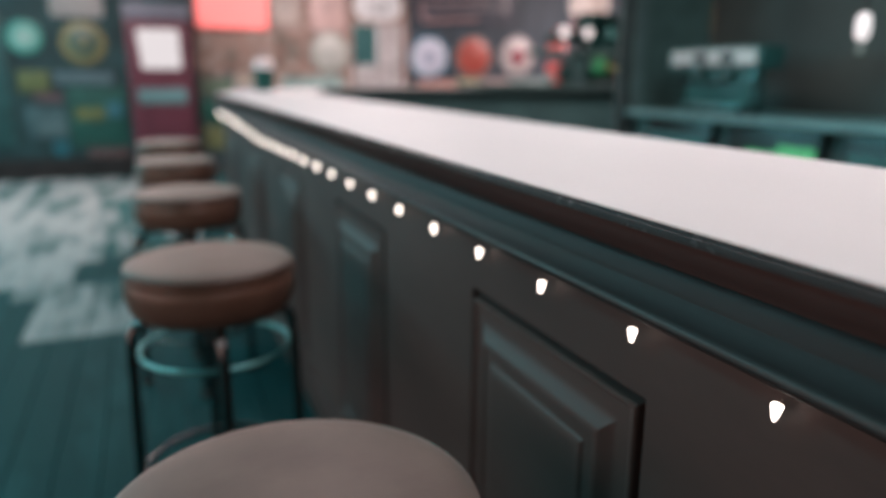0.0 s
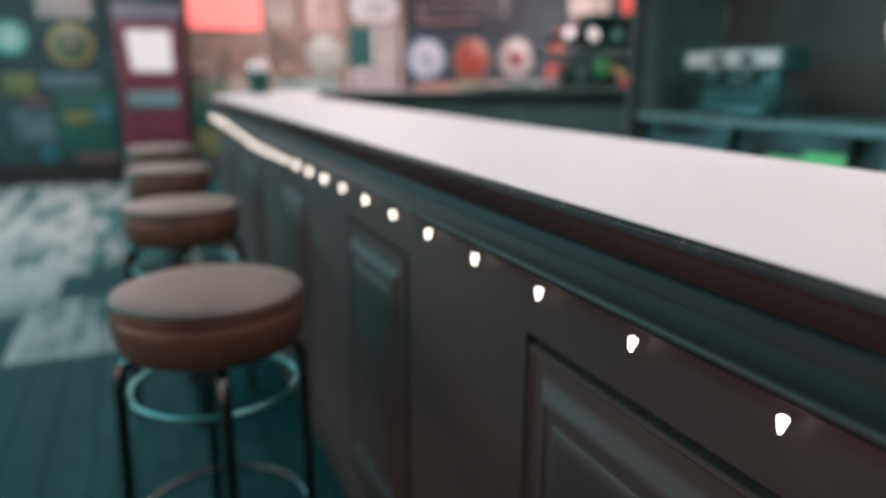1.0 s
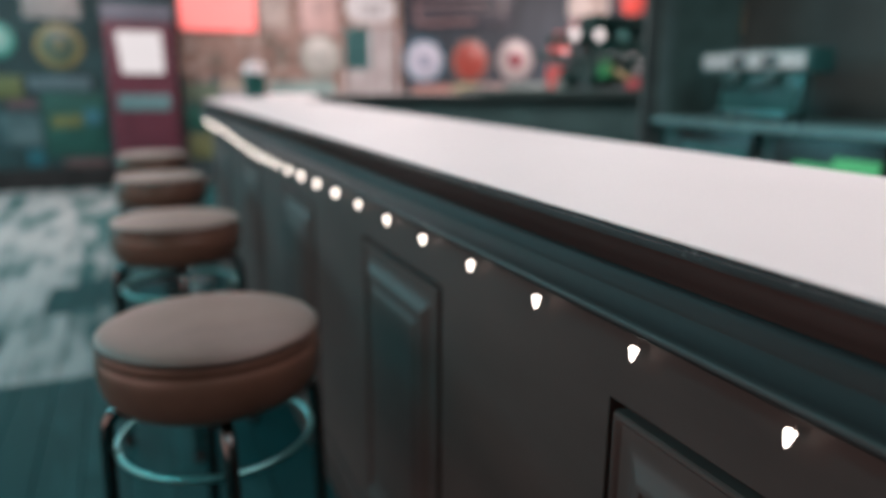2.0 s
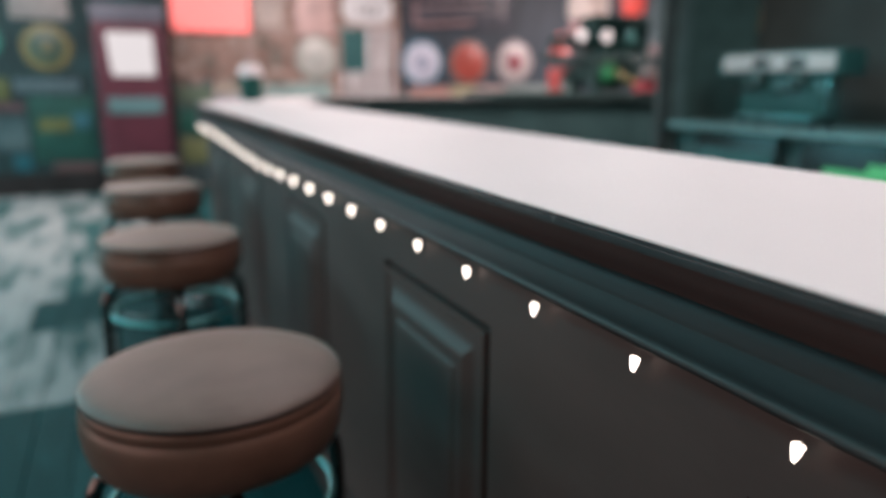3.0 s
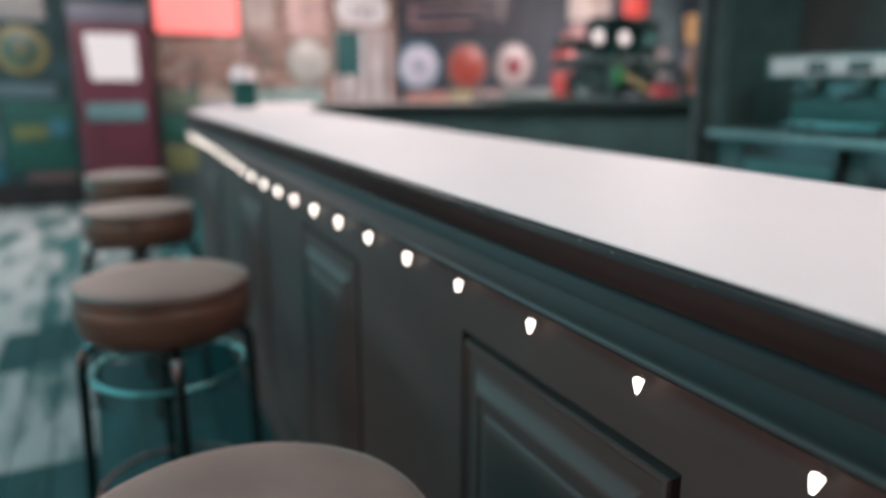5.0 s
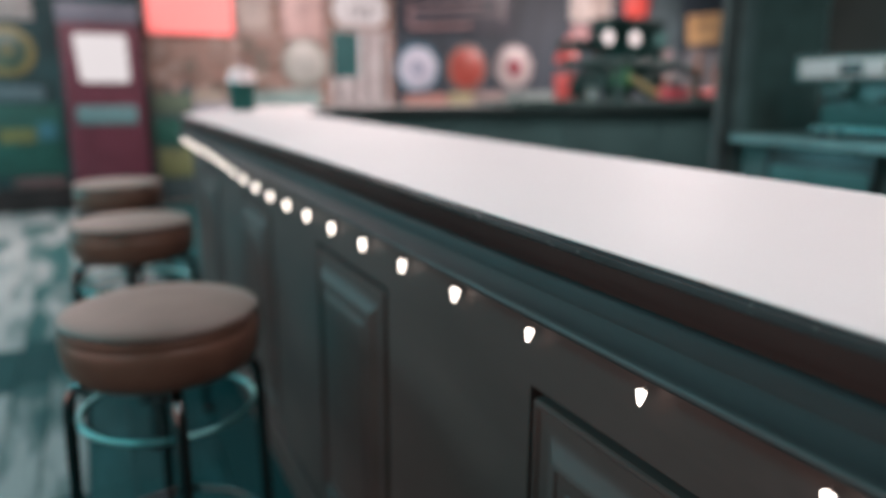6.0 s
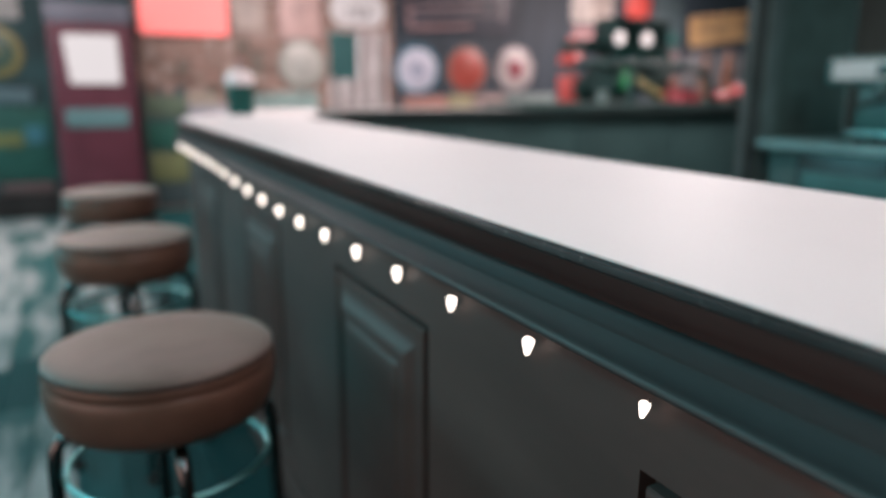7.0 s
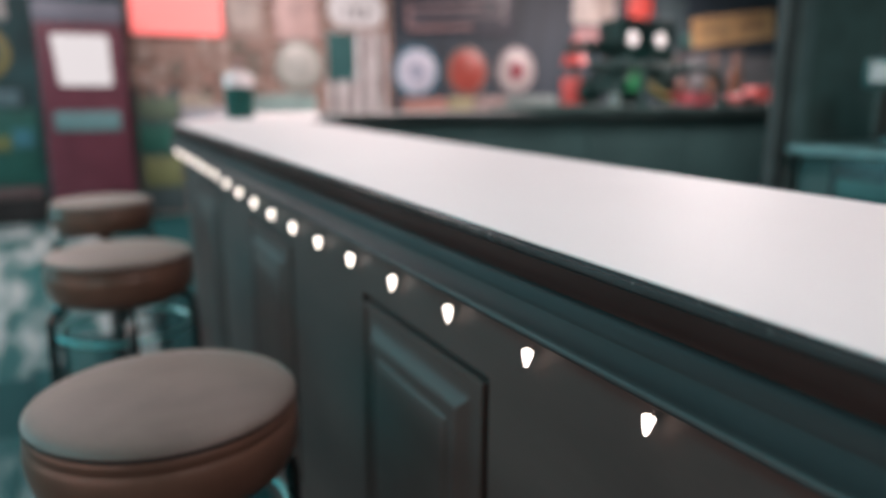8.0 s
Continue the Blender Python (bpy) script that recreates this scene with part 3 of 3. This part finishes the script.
for k, xx in enumerate((0.0, 0.240, 0.480)):
    b = part("badge", lathe([(0, 0), (0.052, 0), (0.055, 0.008), (0.050, 0.020), (0, 0.022)], 28, Matrix.Translation((xx, -0.028, 0.430)) @ Matrix.Rotation(pi / 2, 4, "X")), BLK, tap, "round badge in a dark rim")
    part("badge_face", lathe([(0, 0.0225), (0.046, 0.0225), (0.043, 0.027), (0, 0.029)], 28, Matrix.Translation((xx, -0.028, 0.430)) @ Matrix.Rotation(pi / 2, 4, "X")),
         glow("lit_badge_face", (1.0, 0.86, 0.84), 0.55) if k < 2 else paint("dim_teal_badge", (0.09, 0.22, 0.20)), b, "lit white face" if k < 2 else "dim teal face")
    part("stem", lathe([(0, 0.285), (0.016, 0.285), (0.013, 0.32), (0.013, 0.40), (0, 0.40)], 14, Matrix.Translation((xx, -0.012, 0))), BLK, tap)
    part("spout", tube([(xx, -0.028, 0.262), (xx, -0.075, 0.255), (xx, -0.092, 0.20)], 0.010, 8), BLK, tap)
sc = thing("side_counter", (5.30, 7.42, 0), "dark side counter behind the far run", "counter")
part("cabinet", boxed(-1.0, -0.72, 0.0, 1.0, 0.76, 1.044, bevel=0.006), BOARDING, sc)
part("top", boxed(-1.03, -0.75, 1.045, 1.03, 0.79, 1.084, bevel=0.006), DARKTOP, sc)
ZS = 1.0842
tr = thing("model_tractor", (4.967, 7.27, ZS), "large dark model tractor with a green tank", "model tractor")
part("chassis", boxed(-0.22, -0.10, 0.08, 0.34, 0.12, 0.24, bevel=0.02), BLK, tr)
part("bonnet", boxed(-0.14, -0.12, 0.241, 0.33, 0.12, 0.38, bevel=0.04), mat("dark_teal_enamel", (0.015, 0.07, 0.065), 0.35), tr)
part("cab", boxed(-0.16, -0.10, 0.381, 0.34, 0.14, 0.565, bevel=0.05), BLK, tr)
part("mudguard", boxed(-0.43, -0.12, 0.325, -0.165, 0.12, 0.405, bevel=0.03), BLK, tr)
for xx, r in ((-0.16, 0.10), (0.22, 0.11)):
    for yy in (-0.16, 0.17):
        w = part("wheel", lathe([(0, -0.035), (r * 0.8, -0.035), (r, -0.02), (r, 0.02), (r * 0.8, 0.035), (0, 0.035)], 28, Matrix.Translation((xx, yy, r)) @ Matrix.Rotation(pi / 2, 4, "X")), BLK, tr)
        part("rim", lathe([(0, -0.042), (r * 0.5, -0.042), (r * 0.55, -0.036), (0, -0.036)], 20, Matrix.Translation((xx, yy, r)) @ Matrix.Rotation(pi / 2, 4, "X")), paint("slate_rim", (0.06, 0.11, 0.13)), w, "slate blue rim")
part("oil_tank", lathe([(0, 0), (0.045, 0), (0.048, 0.08), (0.03, 0.12), (0, 0.12)], 20, Matrix.Translation((-0.14, -0.235, 0.10))), paint("bright_green_enamel", (0.02, 0.24, 0.08)), tr, "bright green tank")
part("tow_bar", tube([(-0.06, -0.215, 0.155), (0.08, -0.215, 0.09), (0.25, -0.215, 0.02)], 0.022, 10), paint("mustard_yellow", (0.36, 0.30, 0.10)), tr, "mustard yellow bar")
tr.scale = (1.464, 1.464, 1.464)
cup = thing("cup", (3.205, 5.40, Z), "small pale grey tin cup", "cup")
part("body", lathe([(0, 0), (0.028, 0), (0.034, 0.085), (0.031, 0.085), (0.026, 0.005), (0, 0.005)], 20), paint("pale_tin", (0.34, 0.42, 0.40), 0.4), cup)
RED = paint("signal_red_enamel", (0.72, 0.11, 0.10), 0.4)
can = thing("canister", (4.725, 7.80, ZS), "red and pink tin canister with a conical lid", "canister")
part("body", lathe([(0, 0), (0.11, 0), (0.115, 0.01), (0.128, 0.262), (0.122, 0.274), (0, 0.274)], 28), RED, can)
bm = lathe([(0.1225, 0.05), (0.1335, 0.225), (0.1325, 0.226)], 40)
bmesh.ops.delete(bm, geom=[f for f in bm.faces if abs(f.calc_center_median().x - 0.035) > 0.05 or f.calc_center_median().y > 0], context="FACES")
part("label", bm, paint("pale_label_paper", (0.55, 0.42, 0.42)), can, "pale paper label")
part("neck", lathe([(0, 0.275), (0.050, 0.275), (0.046, 0.32), (0.046, 0.396), (0, 0.397)], 24), paint("grey_neck", (0.13, 0.15, 0.15)), can, "dark grey neck")
part("lid", lathe([(0, 0.398), (0.130, 0.398), (0.135, 0.410), (0.110, 0.46), (0.074, 0.54), (0.044, 0.62), (0.024, 0.66), (0, 0.67)], 28), RED, can, "red conical lid")
for x, y, z, k, w, lidc, lab, say in ((5.41, 7.0, ZS, 1.42, 0.115, (0.50, 0.30, 0.26), "flat red tin with a round cream pink tin on top", "cream pink round tin"), (4.17, 5.60, Z, 1.04, 0.095, (0.24, 0.22, 0.22), "flat red tin with a round grey tin on top", "dull grey round tin")):
    t = thing("tin_box", (x, y, z), lab, "tin box", "tins on the far bar")
    part("box", boxed(-w, -0.06, 0, w, 0.06, 0.085, bevel=0.015), paint("raspberry_enamel", (0.60, 0.09, 0.11), 0.35), t)
    part("lid", lathe([(0, -0.03), (0.046, -0.03), (0.050, -0.024), (0.050, 0.024), (0.046, 0.03), (0, 0.03)], 24, Matrix.Translation((0.0, 0, 0.137)) @ Matrix.Rotation(pi / 2, 4, "X")), paint("round_tin_print", lidc), t, say)
    t.scale = (k, k, k)
car = thing("model_car", (4.56, 5.43, Z), "glossy red metal model car", "model car")
part("body", boxed(-0.24, -0.08, 0.022, 0.26, 0.08, 0.080, bevel=0.02), RED, car)
part("roof", boxed(-0.05, -0.07, 0.081, 0.17, 0.07, 0.128, bevel=0.022), RED, car)
for xx in (-0.15, 0.16):
    for yy in (-0.08, 0.08):
        part("wheel", lathe([(0, -0.012), (0.032, -0.012), (0.034, 0), (0.032, 0.012), (0, 0.012)], 16, Matrix.Translation((xx, yy, 0.034)) @ Matrix.Rotation(pi / 2, 4, "X")), RUBBER, car)
AMBER = mat("amber_glass", (0.44, 0.20, 0.13), 0.2, vary=0.2)
for x, y, k in ((5.54, 6.72, 0.82), (5.86, 6.72, 1.0)):
    b = thing("bottle", (x, y, ZS), "amber glass bottle with a pale cap", "bottle", "amber bottles on the side counter")
    part("glass", lathe([(0, 0), (0.040 * k, 0), (0.046 * k, 0.01), (0.046 * k, 0.22), (0.040 * k, 0.26), (0.024 * k, 0.30), (0.022 * k, 0.38), (0, 0.38)], 20), AMBER, b)
    part("cap", lathe([(0, 0.402), (0.022 * k, 0.402), (0.025 * k, 0.395), (0.025 * k, 0.375), (0.0235 * k, 0.375)], 16), paint("pale_cap", (0.5, 0.32, 0.27)), b)
    b.scale = (1.28, 1.28, 1.28)
pb = thing("tall_bottle", (5.47, 7.10, ZS), "tall dark bottle with a dusty pink paper top", "bottle")
part("glass", lathe([(0, 0), (0.050, 0), (0.054, 0.01), (0.054, 0.26), (0.04, 0.32), (0.026, 0.36), (0.024, 0.395), (0, 0.395)], 20), BLK, pb)
part("wrapper", lathe([(0, 0.40), (0.042, 0.40), (0.056, 0.42), (0.056, 0.49), (0.040, 0.515), (0, 0.52)], 20), paint("dusty_pink_paper", (0.38, 0.27, 0.27)), pb, "dusty pink paper wrapper")

# ---- signs on the far wall ----
WALL = Y1 - 0.062
LW = Y1 - 0.001


def plate(name, x0, x1, z0, z1, color, label, bars=(), glowing=0.0, frame_color=None, y=WALL):
    """A rectangular enamel sign or poster; bars: (x0, x1, z0, z1 as shares, colour) of print."""
    t = thing(name, ((x0 + x1) / 2, y, z0), label, "sign", "signs on the far wall")
    w, h = (x1 - x0) / 2, z1 - z0
    m = glow(name + "_face", color, glowing) if glowing else paint(name + "_face", color, 0.45, 0.2)
    part("board", boxed(-w, -0.014, 0, w, 0, h, bevel=0.004), m, t)
    for a, b, c, d, col in bars:
        part("print", boxed(-w + 2 * w * a, -0.018, h * c, -w + 2 * w * b, -0.0145, h * d), paint("print_ink", col, 0.5, 0.15), t)
    if frame_color:
        for fx0, fx1, fz0, fz1 in ((-w - 0.02, w + 0.02, -0.02, 0), (-w - 0.02, w + 0.02, h, h + 0.02), (-w - 0.02, -w, 0, h), (w, w + 0.02, 0, h)):
            part("frame_bar", boxed(fx0, -0.024, fz0, fx1, 0, fz1, bevel=0.003), paint("sign_frame", frame_color, 0.4), t)
    return t


def roundel(x, z, r, rim, face, core, label, core_r=0.35, y=WALL, face_r=0.83):
    t = thing("round_sign", (x, y, z), label, "sign", "signs on the far wall")
    part("rim", disc(r, 0.012), paint("roundel_rim", rim, 0.4), t)
    part("face", lathe([(0, 0.0125), (r * face_r, 0.0125), (r * (face_r - 0.03), 0.017), (0, 0.020)], 40, Matrix.Rotation(pi / 2, 4, "X")), paint("roundel_face", face, 0.4), t)
    part("emblem", lathe([(0, 0.0205), (r * core_r, 0.0195), (r * core_r * 0.95, 0.023), (0, 0.024)], 24, Matrix.Rotation(pi / 2, 4, "X")), paint("roundel_core", core, 0.4), t)
    return t


plate("lightbox", 0.63, 1.47, 1.73, 2.28, (1.0, 0.235, 0.22), "glowing coral red lightbox sign on brick", glowing=0.75, frame_color=(0.10, 0.05, 0.05))
plate("poster", 1.98, 2.44, 1.73, 2.50, (0.58, 0.40, 0.37), "pale pink paper poster on brick", [(0.1, 0.4, 0.0, 1.0, (0.66, 0.46, 0.43))])
plate("poster", 1.49, 1.88, 1.72, 2.19, (0.40, 0.31, 0.27), "faded brown paper poster on brick", [(0.15, 0.8, 0.2, 0.75, (0.50, 0.42, 0.38))])
roundel(2.22, 1.47, 0.258, (0.28, 0.30, 0.27), (0.48, 0.48, 0.44), (0.42, 0.43, 0.40), "round pale grey metal sign", 0.5)
fl = plate("flag", 2.53, 3.20, 0.96, 1.83, (0.80, 0.72, 0.71), "faded hanging flag with striped cloth and dark canton")
part("canton", boxed(-0.335, -0.020, 0.36, -0.02, -0.0145, 0.86), paint("canton_teal", (0.02, 0.10, 0.10)), fl, "dark blue green canton")
for k in range(4):
    xa = -0.29 + 0.168 * k
    part("stripe", boxed(xa, -0.017, 0.0, xa + 0.080, -0.0145, 0.355 if k < 2 else 0.85), paint("stripe_red", (0.15, 0.12, 0.115)), fl, "dull red stripe")
sh = thing("shield_sign", (2.87, WALL, 1.886), "white shield shaped road sign with grey marks", "sign", "signs on the far wall")
SH = [(-0.20, 0.0), (0.20, 0.0), (0.28, 0.05), (0.32, 0.14), (0.31, 0.24), (0.26, 0.33), (0.28, 0.45), (0.14, 0.50), (0, 0.47), (-0.14, 0.50), (-0.28, 0.45), (-0.26, 0.33), (-0.31, 0.24), (-0.32, 0.14), (-0.28, 0.05)]
bm = slab(SH, 0.0, 0.016)
bm.transform(Matrix.Rotation(pi / 2, 4, "X"))
part("plate", bm, WHITE, sh)
for a, b in ((-0.13, -0.10), (-0.04, 0.02), (0.07, 0.13)):
    part("print", boxed(a, -0.021, 0.08, b, -0.0165, 0.20), paint("grey_print", (0.30, 0.30, 0.31)), sh)
arrow = plate("arrow_sign", 3.40, 4.84, 1.88, 2.46, (0.046, 0.052, 0.068), "dark slate sign with faded pink script bars", [(0.04, 0.62, 0.06, 0.13, (0.40, 0.24, 0.24)), (0.10, 0.95, 0.27, 0.32, (0.20, 0.17, 0.19)), (0.06, 0.72, 0.43, 0.49, (0.36, 0.24, 0.25)), (0.18, 0.92, 0.62, 0.67, (0.22, 0.19, 0.21)), (0.90, 0.95, 0.18, 0.80, (0.26, 0.23, 0.25)), (0.04, 0.09, 0.10, 0.60, (0.30, 0.20, 0.21))], frame_color=(0.035, 0.04, 0.055))
for o in arrow.children:
    if o.name.startswith("print"):
        o.rotation_euler = (0, -0.07, 0)
roundel(3.58, 1.43, 0.290, (0.06, 0.19, 0.27), (0.60, 0.61, 0.70), (0.36, 0.39, 0.50), "round pale blue and white enamel sign", 0.33)
roundel(4.24, 1.44, 0.284, (0.24, 0.16, 0.14), (0.45, 0.09, 0.07), (0.40, 0.08, 0.06), "round brick red bottle cap sign", 0.6)
roundel(4.92, 1.46, 0.280, (0.30, 0.27, 0.27), (0.54, 0.48, 0.47), (0.27, 0.06, 0.08), "round white sign with dark red centre", 0.42)
for x0, x1, z0, col, lab in ((3.41, 3.97, 0.99, (0.48, 0.25, 0.21), "narrow salmon pink metal sign"), (3.99, 4.33, 1.00, (0.45, 0.40, 0.24), "narrow yellow metal sign"),
                             (4.35, 4.78, 1.01, (0.42, 0.32, 0.30), "narrow dusty pink metal sign"), (4.80, 5.54, 1.02, (0.24, 0.30, 0.29), "narrow grey green metal sign")):
    plate("strip_sign", x0, x1, z0, z0 + 0.145, col, lab)
plate("sign", 5.75, 6.42, 2.06, 2.55, (0.78, 0.66, 0.60), "beige enamel sign with pink corner", [(0.05, 0.35, 0.1, 0.6, (0.58, 0.52, 0.48)), (0.5, 0.95, 0.1, 0.9, (0.45, 0.38, 0.34))])
roundel(6.84, 2.31, 0.229, (0.52, 0.07, 0.06), (0.80, 0.10, 0.08), (0.80, 0.12, 0.10), "round bright red enamel sign", 0.5)
amber = plate("sign", 7.83, 9.50, 1.91, 2.31, (0.80, 0.46, 0.22), "amber yellow painted wooden sign", [(0.1, 0.45, 0.2, 0.8, (0.50, 0.33, 0.17)), (0.55, 0.9, 0.2, 0.8, (0.46, 0.29, 0.15))])
amber.rotation_euler = (0, -0.12, 0)
plate("poster", 5.79, 6.35, 1.72, 2.01, (0.42, 0.24, 0.24), "dusty rose poster on the wall")
plate("poster", 7.14, 7.66, 1.51, 2.46, (0.09, 0.13, 0.14), "dark slate poster on the wall")
plate("sign", 7.80, 9.60, 1.10, 1.75, (0.20, 0.20, 0.21), "slate grey metal sign")
rng = random.Random(7)
TONES = ((0.30, 0.21, 0.17), (0.40, 0.29, 0.25), (0.22, 0.15, 0.12), (0.46, 0.36, 0.31), (0.18, 0.17, 0.14), (0.36, 0.24, 0.20))
for r in range(5):
    for c in range(9):
        x0, z0 = 0.65 + 0.147 * c + rng.uniform(-0.012, 0.012), 1.15 + 0.115 * r + rng.uniform(-0.01, 0.01)
        if rng.random() < 0.82:
            plate("card", x0, x0 + rng.uniform(0.10, 0.135), z0, z0 + rng.uniform(0.08, 0.105), rng.choice(TONES), "small faded paper card pinned on brick")
# left of the machine
roundel(-1.18, 1.58, 0.185, (0.01, 0.20, 0.16), (0.12, 0.34, 0.29), (0.26, 0.42, 0.38), "round green sign with pale centre", 0.5, LW)
roundel(-0.60, 1.53, 0.235, (0.19, 0.17, 0.07), (0.05, 0.11, 0.09), (0.13, 0.13, 0.07), "round sign with a mustard yellow ring", 0.3, LW, 0.68)
plate("poster", -0.90, -0.36, 1.81, 2.21, (0.30, 0.29, 0.28), "grey beige poster on teal wall", y=LW)
plate("poster", -1.30, -0.99, 0.99, 1.22, (0.10, 0.13, 0.05), "olive green poster on teal wall", y=LW)
plate("poster", -0.94, -0.34, 1.07, 1.21, (0.08, 0.14, 0.16), "grey blue banner on teal wall", y=LW)
plate("poster", -1.16, -0.87, 0.88, 0.97, (0.11, 0.07, 0.08), "dull maroon banner on teal wall", y=LW)
plate("poster", -0.83, -0.22, 0.36, 1.04, (0.008, 0.080, 0.064), "deep green poster with yellow and blue print", [(0.12, 0.62, 0.46, 0.66, (0.12, 0.14, 0.05)), (0.66, 0.92, 0.5, 0.74, (0.03, 0.14, 0.18))], y=LW)
plate("poster", -1.26, -0.86, 0.47, 0.82, (0.045, 0.10, 0.11), "blue grey poster on teal wall", [(0.3, 1.0, 0.1, 0.6, (0.07, 0.13, 0.14))], y=LW)
plate("poster", -1.02, -0.86, 0.26, 0.44, (0.01, 0.11, 0.14), "small blue poster on teal wall", y=LW)
plate("poster", -0.67, -0.24, 0.24, 0.34, (0.12, 0.08, 0.08), "dull reddish banner on teal wall", y=LW)
plate("poster", -2.01, -1.38, 0.39, 1.81, (0.015, 0.07, 0.07), "dark teal poster on the wall", y=LW)
plate("board", 0.60, 1.02, 0.03, 1.23, (0.055, 0.085, 0.09), "dark slate board on brick", y=Y1 - 0.0505)
plate("poster", 0.63, 1.00, 0.95, 1.14, (0.13, 0.19, 0.13), "olive green poster on brick")
plate("poster", 0.62, 0.97, 0.62, 0.90, (0.02, 0.12, 0.09), "dark green poster on brick")
plate("poster", 0.64, 0.99, 0.29, 0.58, (0.17, 0.20, 0.09), "mustard yellow poster on brick")
plate("sign", 1.02, 1.33, 1.06, 1.18, (0.50, 0.44, 0.36), "cream metal sign on brick")
plate("sign", 1.02, 1.47, 0.84, 1.04, (0.40, 0.42, 0.46), "pale grey metal sign on brick")
plate("sign", 1.59, 2.39, 0.95, 1.18, (0.26, 0.37, 0.35), "pale teal metal sign on brick")

# ---- floor boards ----
PWID = 0.135
shared = {}


# worn: picks the pale streaked boards instead of the dark ones.
def plank(x, y0, y1, worn):
    key = (round(y1 - y0, 3), worn)
    if key not in shared:
        bm = boxed(-PWID / 2 + 0.0015, 0.0015, -0.0215, PWID / 2 - 0.0015, y1 - y0 - 0.0015, 0.0)
        bmesh.ops.bevel(bm, geom=[e for e in bm.edges if all(v.co.z > -0.001 for v in e.verts)], offset=0.0015, segments=1, affect="EDGES")
        ob = mesh_ob("plank", bm, PLANK_PALE if worn else PLANK, 0)
        shared[key] = ob.data
    else:
        ob = new("plank", shared[key])
    ob.parent = floor
    ob.location = (x, y0, random.uniform(-0.0006, 0.0006))
    return ob


for i in range(16):
    x = -1.78 + PWID * i
    stag = 0.35 * ((i * 7) % 5 - 2)
    edge = 3.53 if x > -0.60 else 4.31 + 0.26 * stag
    cuts = [-0.2, 1.4 + stag * 0.4, 2.5 + stag * 0.26, edge, 5.2 + stag * 0.86, 6.5 + stag * 0.86, 8.0 + stag * 0.5, Y1]
    bare = -1
    if -0.52 < x < 0.1:
        bare = 4.53 + 0.10 * stag
        cuts = cuts[:4] + [bare, 5.10 + 0.14 * stag] + cuts[5:]
    for a, b in zip(cuts, cuts[1:]):
        plank(x, a, b, a > (3.4 if x < -0.12 else 4.3) and a != bare)
rest = bmesh.new()
for x0, x1, y0, y1 in ((X0, -1.78 - PWID / 2, Y0, Y1), (-1.78 - PWID / 2, -1.78 + PWID * 15.5, Y0, -0.2), (-1.78 + PWID * 15.5, X1, Y0, Y1)):
    x = x0
    while x < x1 - 0.01:
        w = min(PWID, x1 - x)
        box(rest, x + 0.0015, y0, -0.0215, x + w - 0.0015, y1, 0.0)
        x += PWID
r = part("plank_rest", rest, PLANK, floor, smooth=0)
tagged(r, kind="stuff")
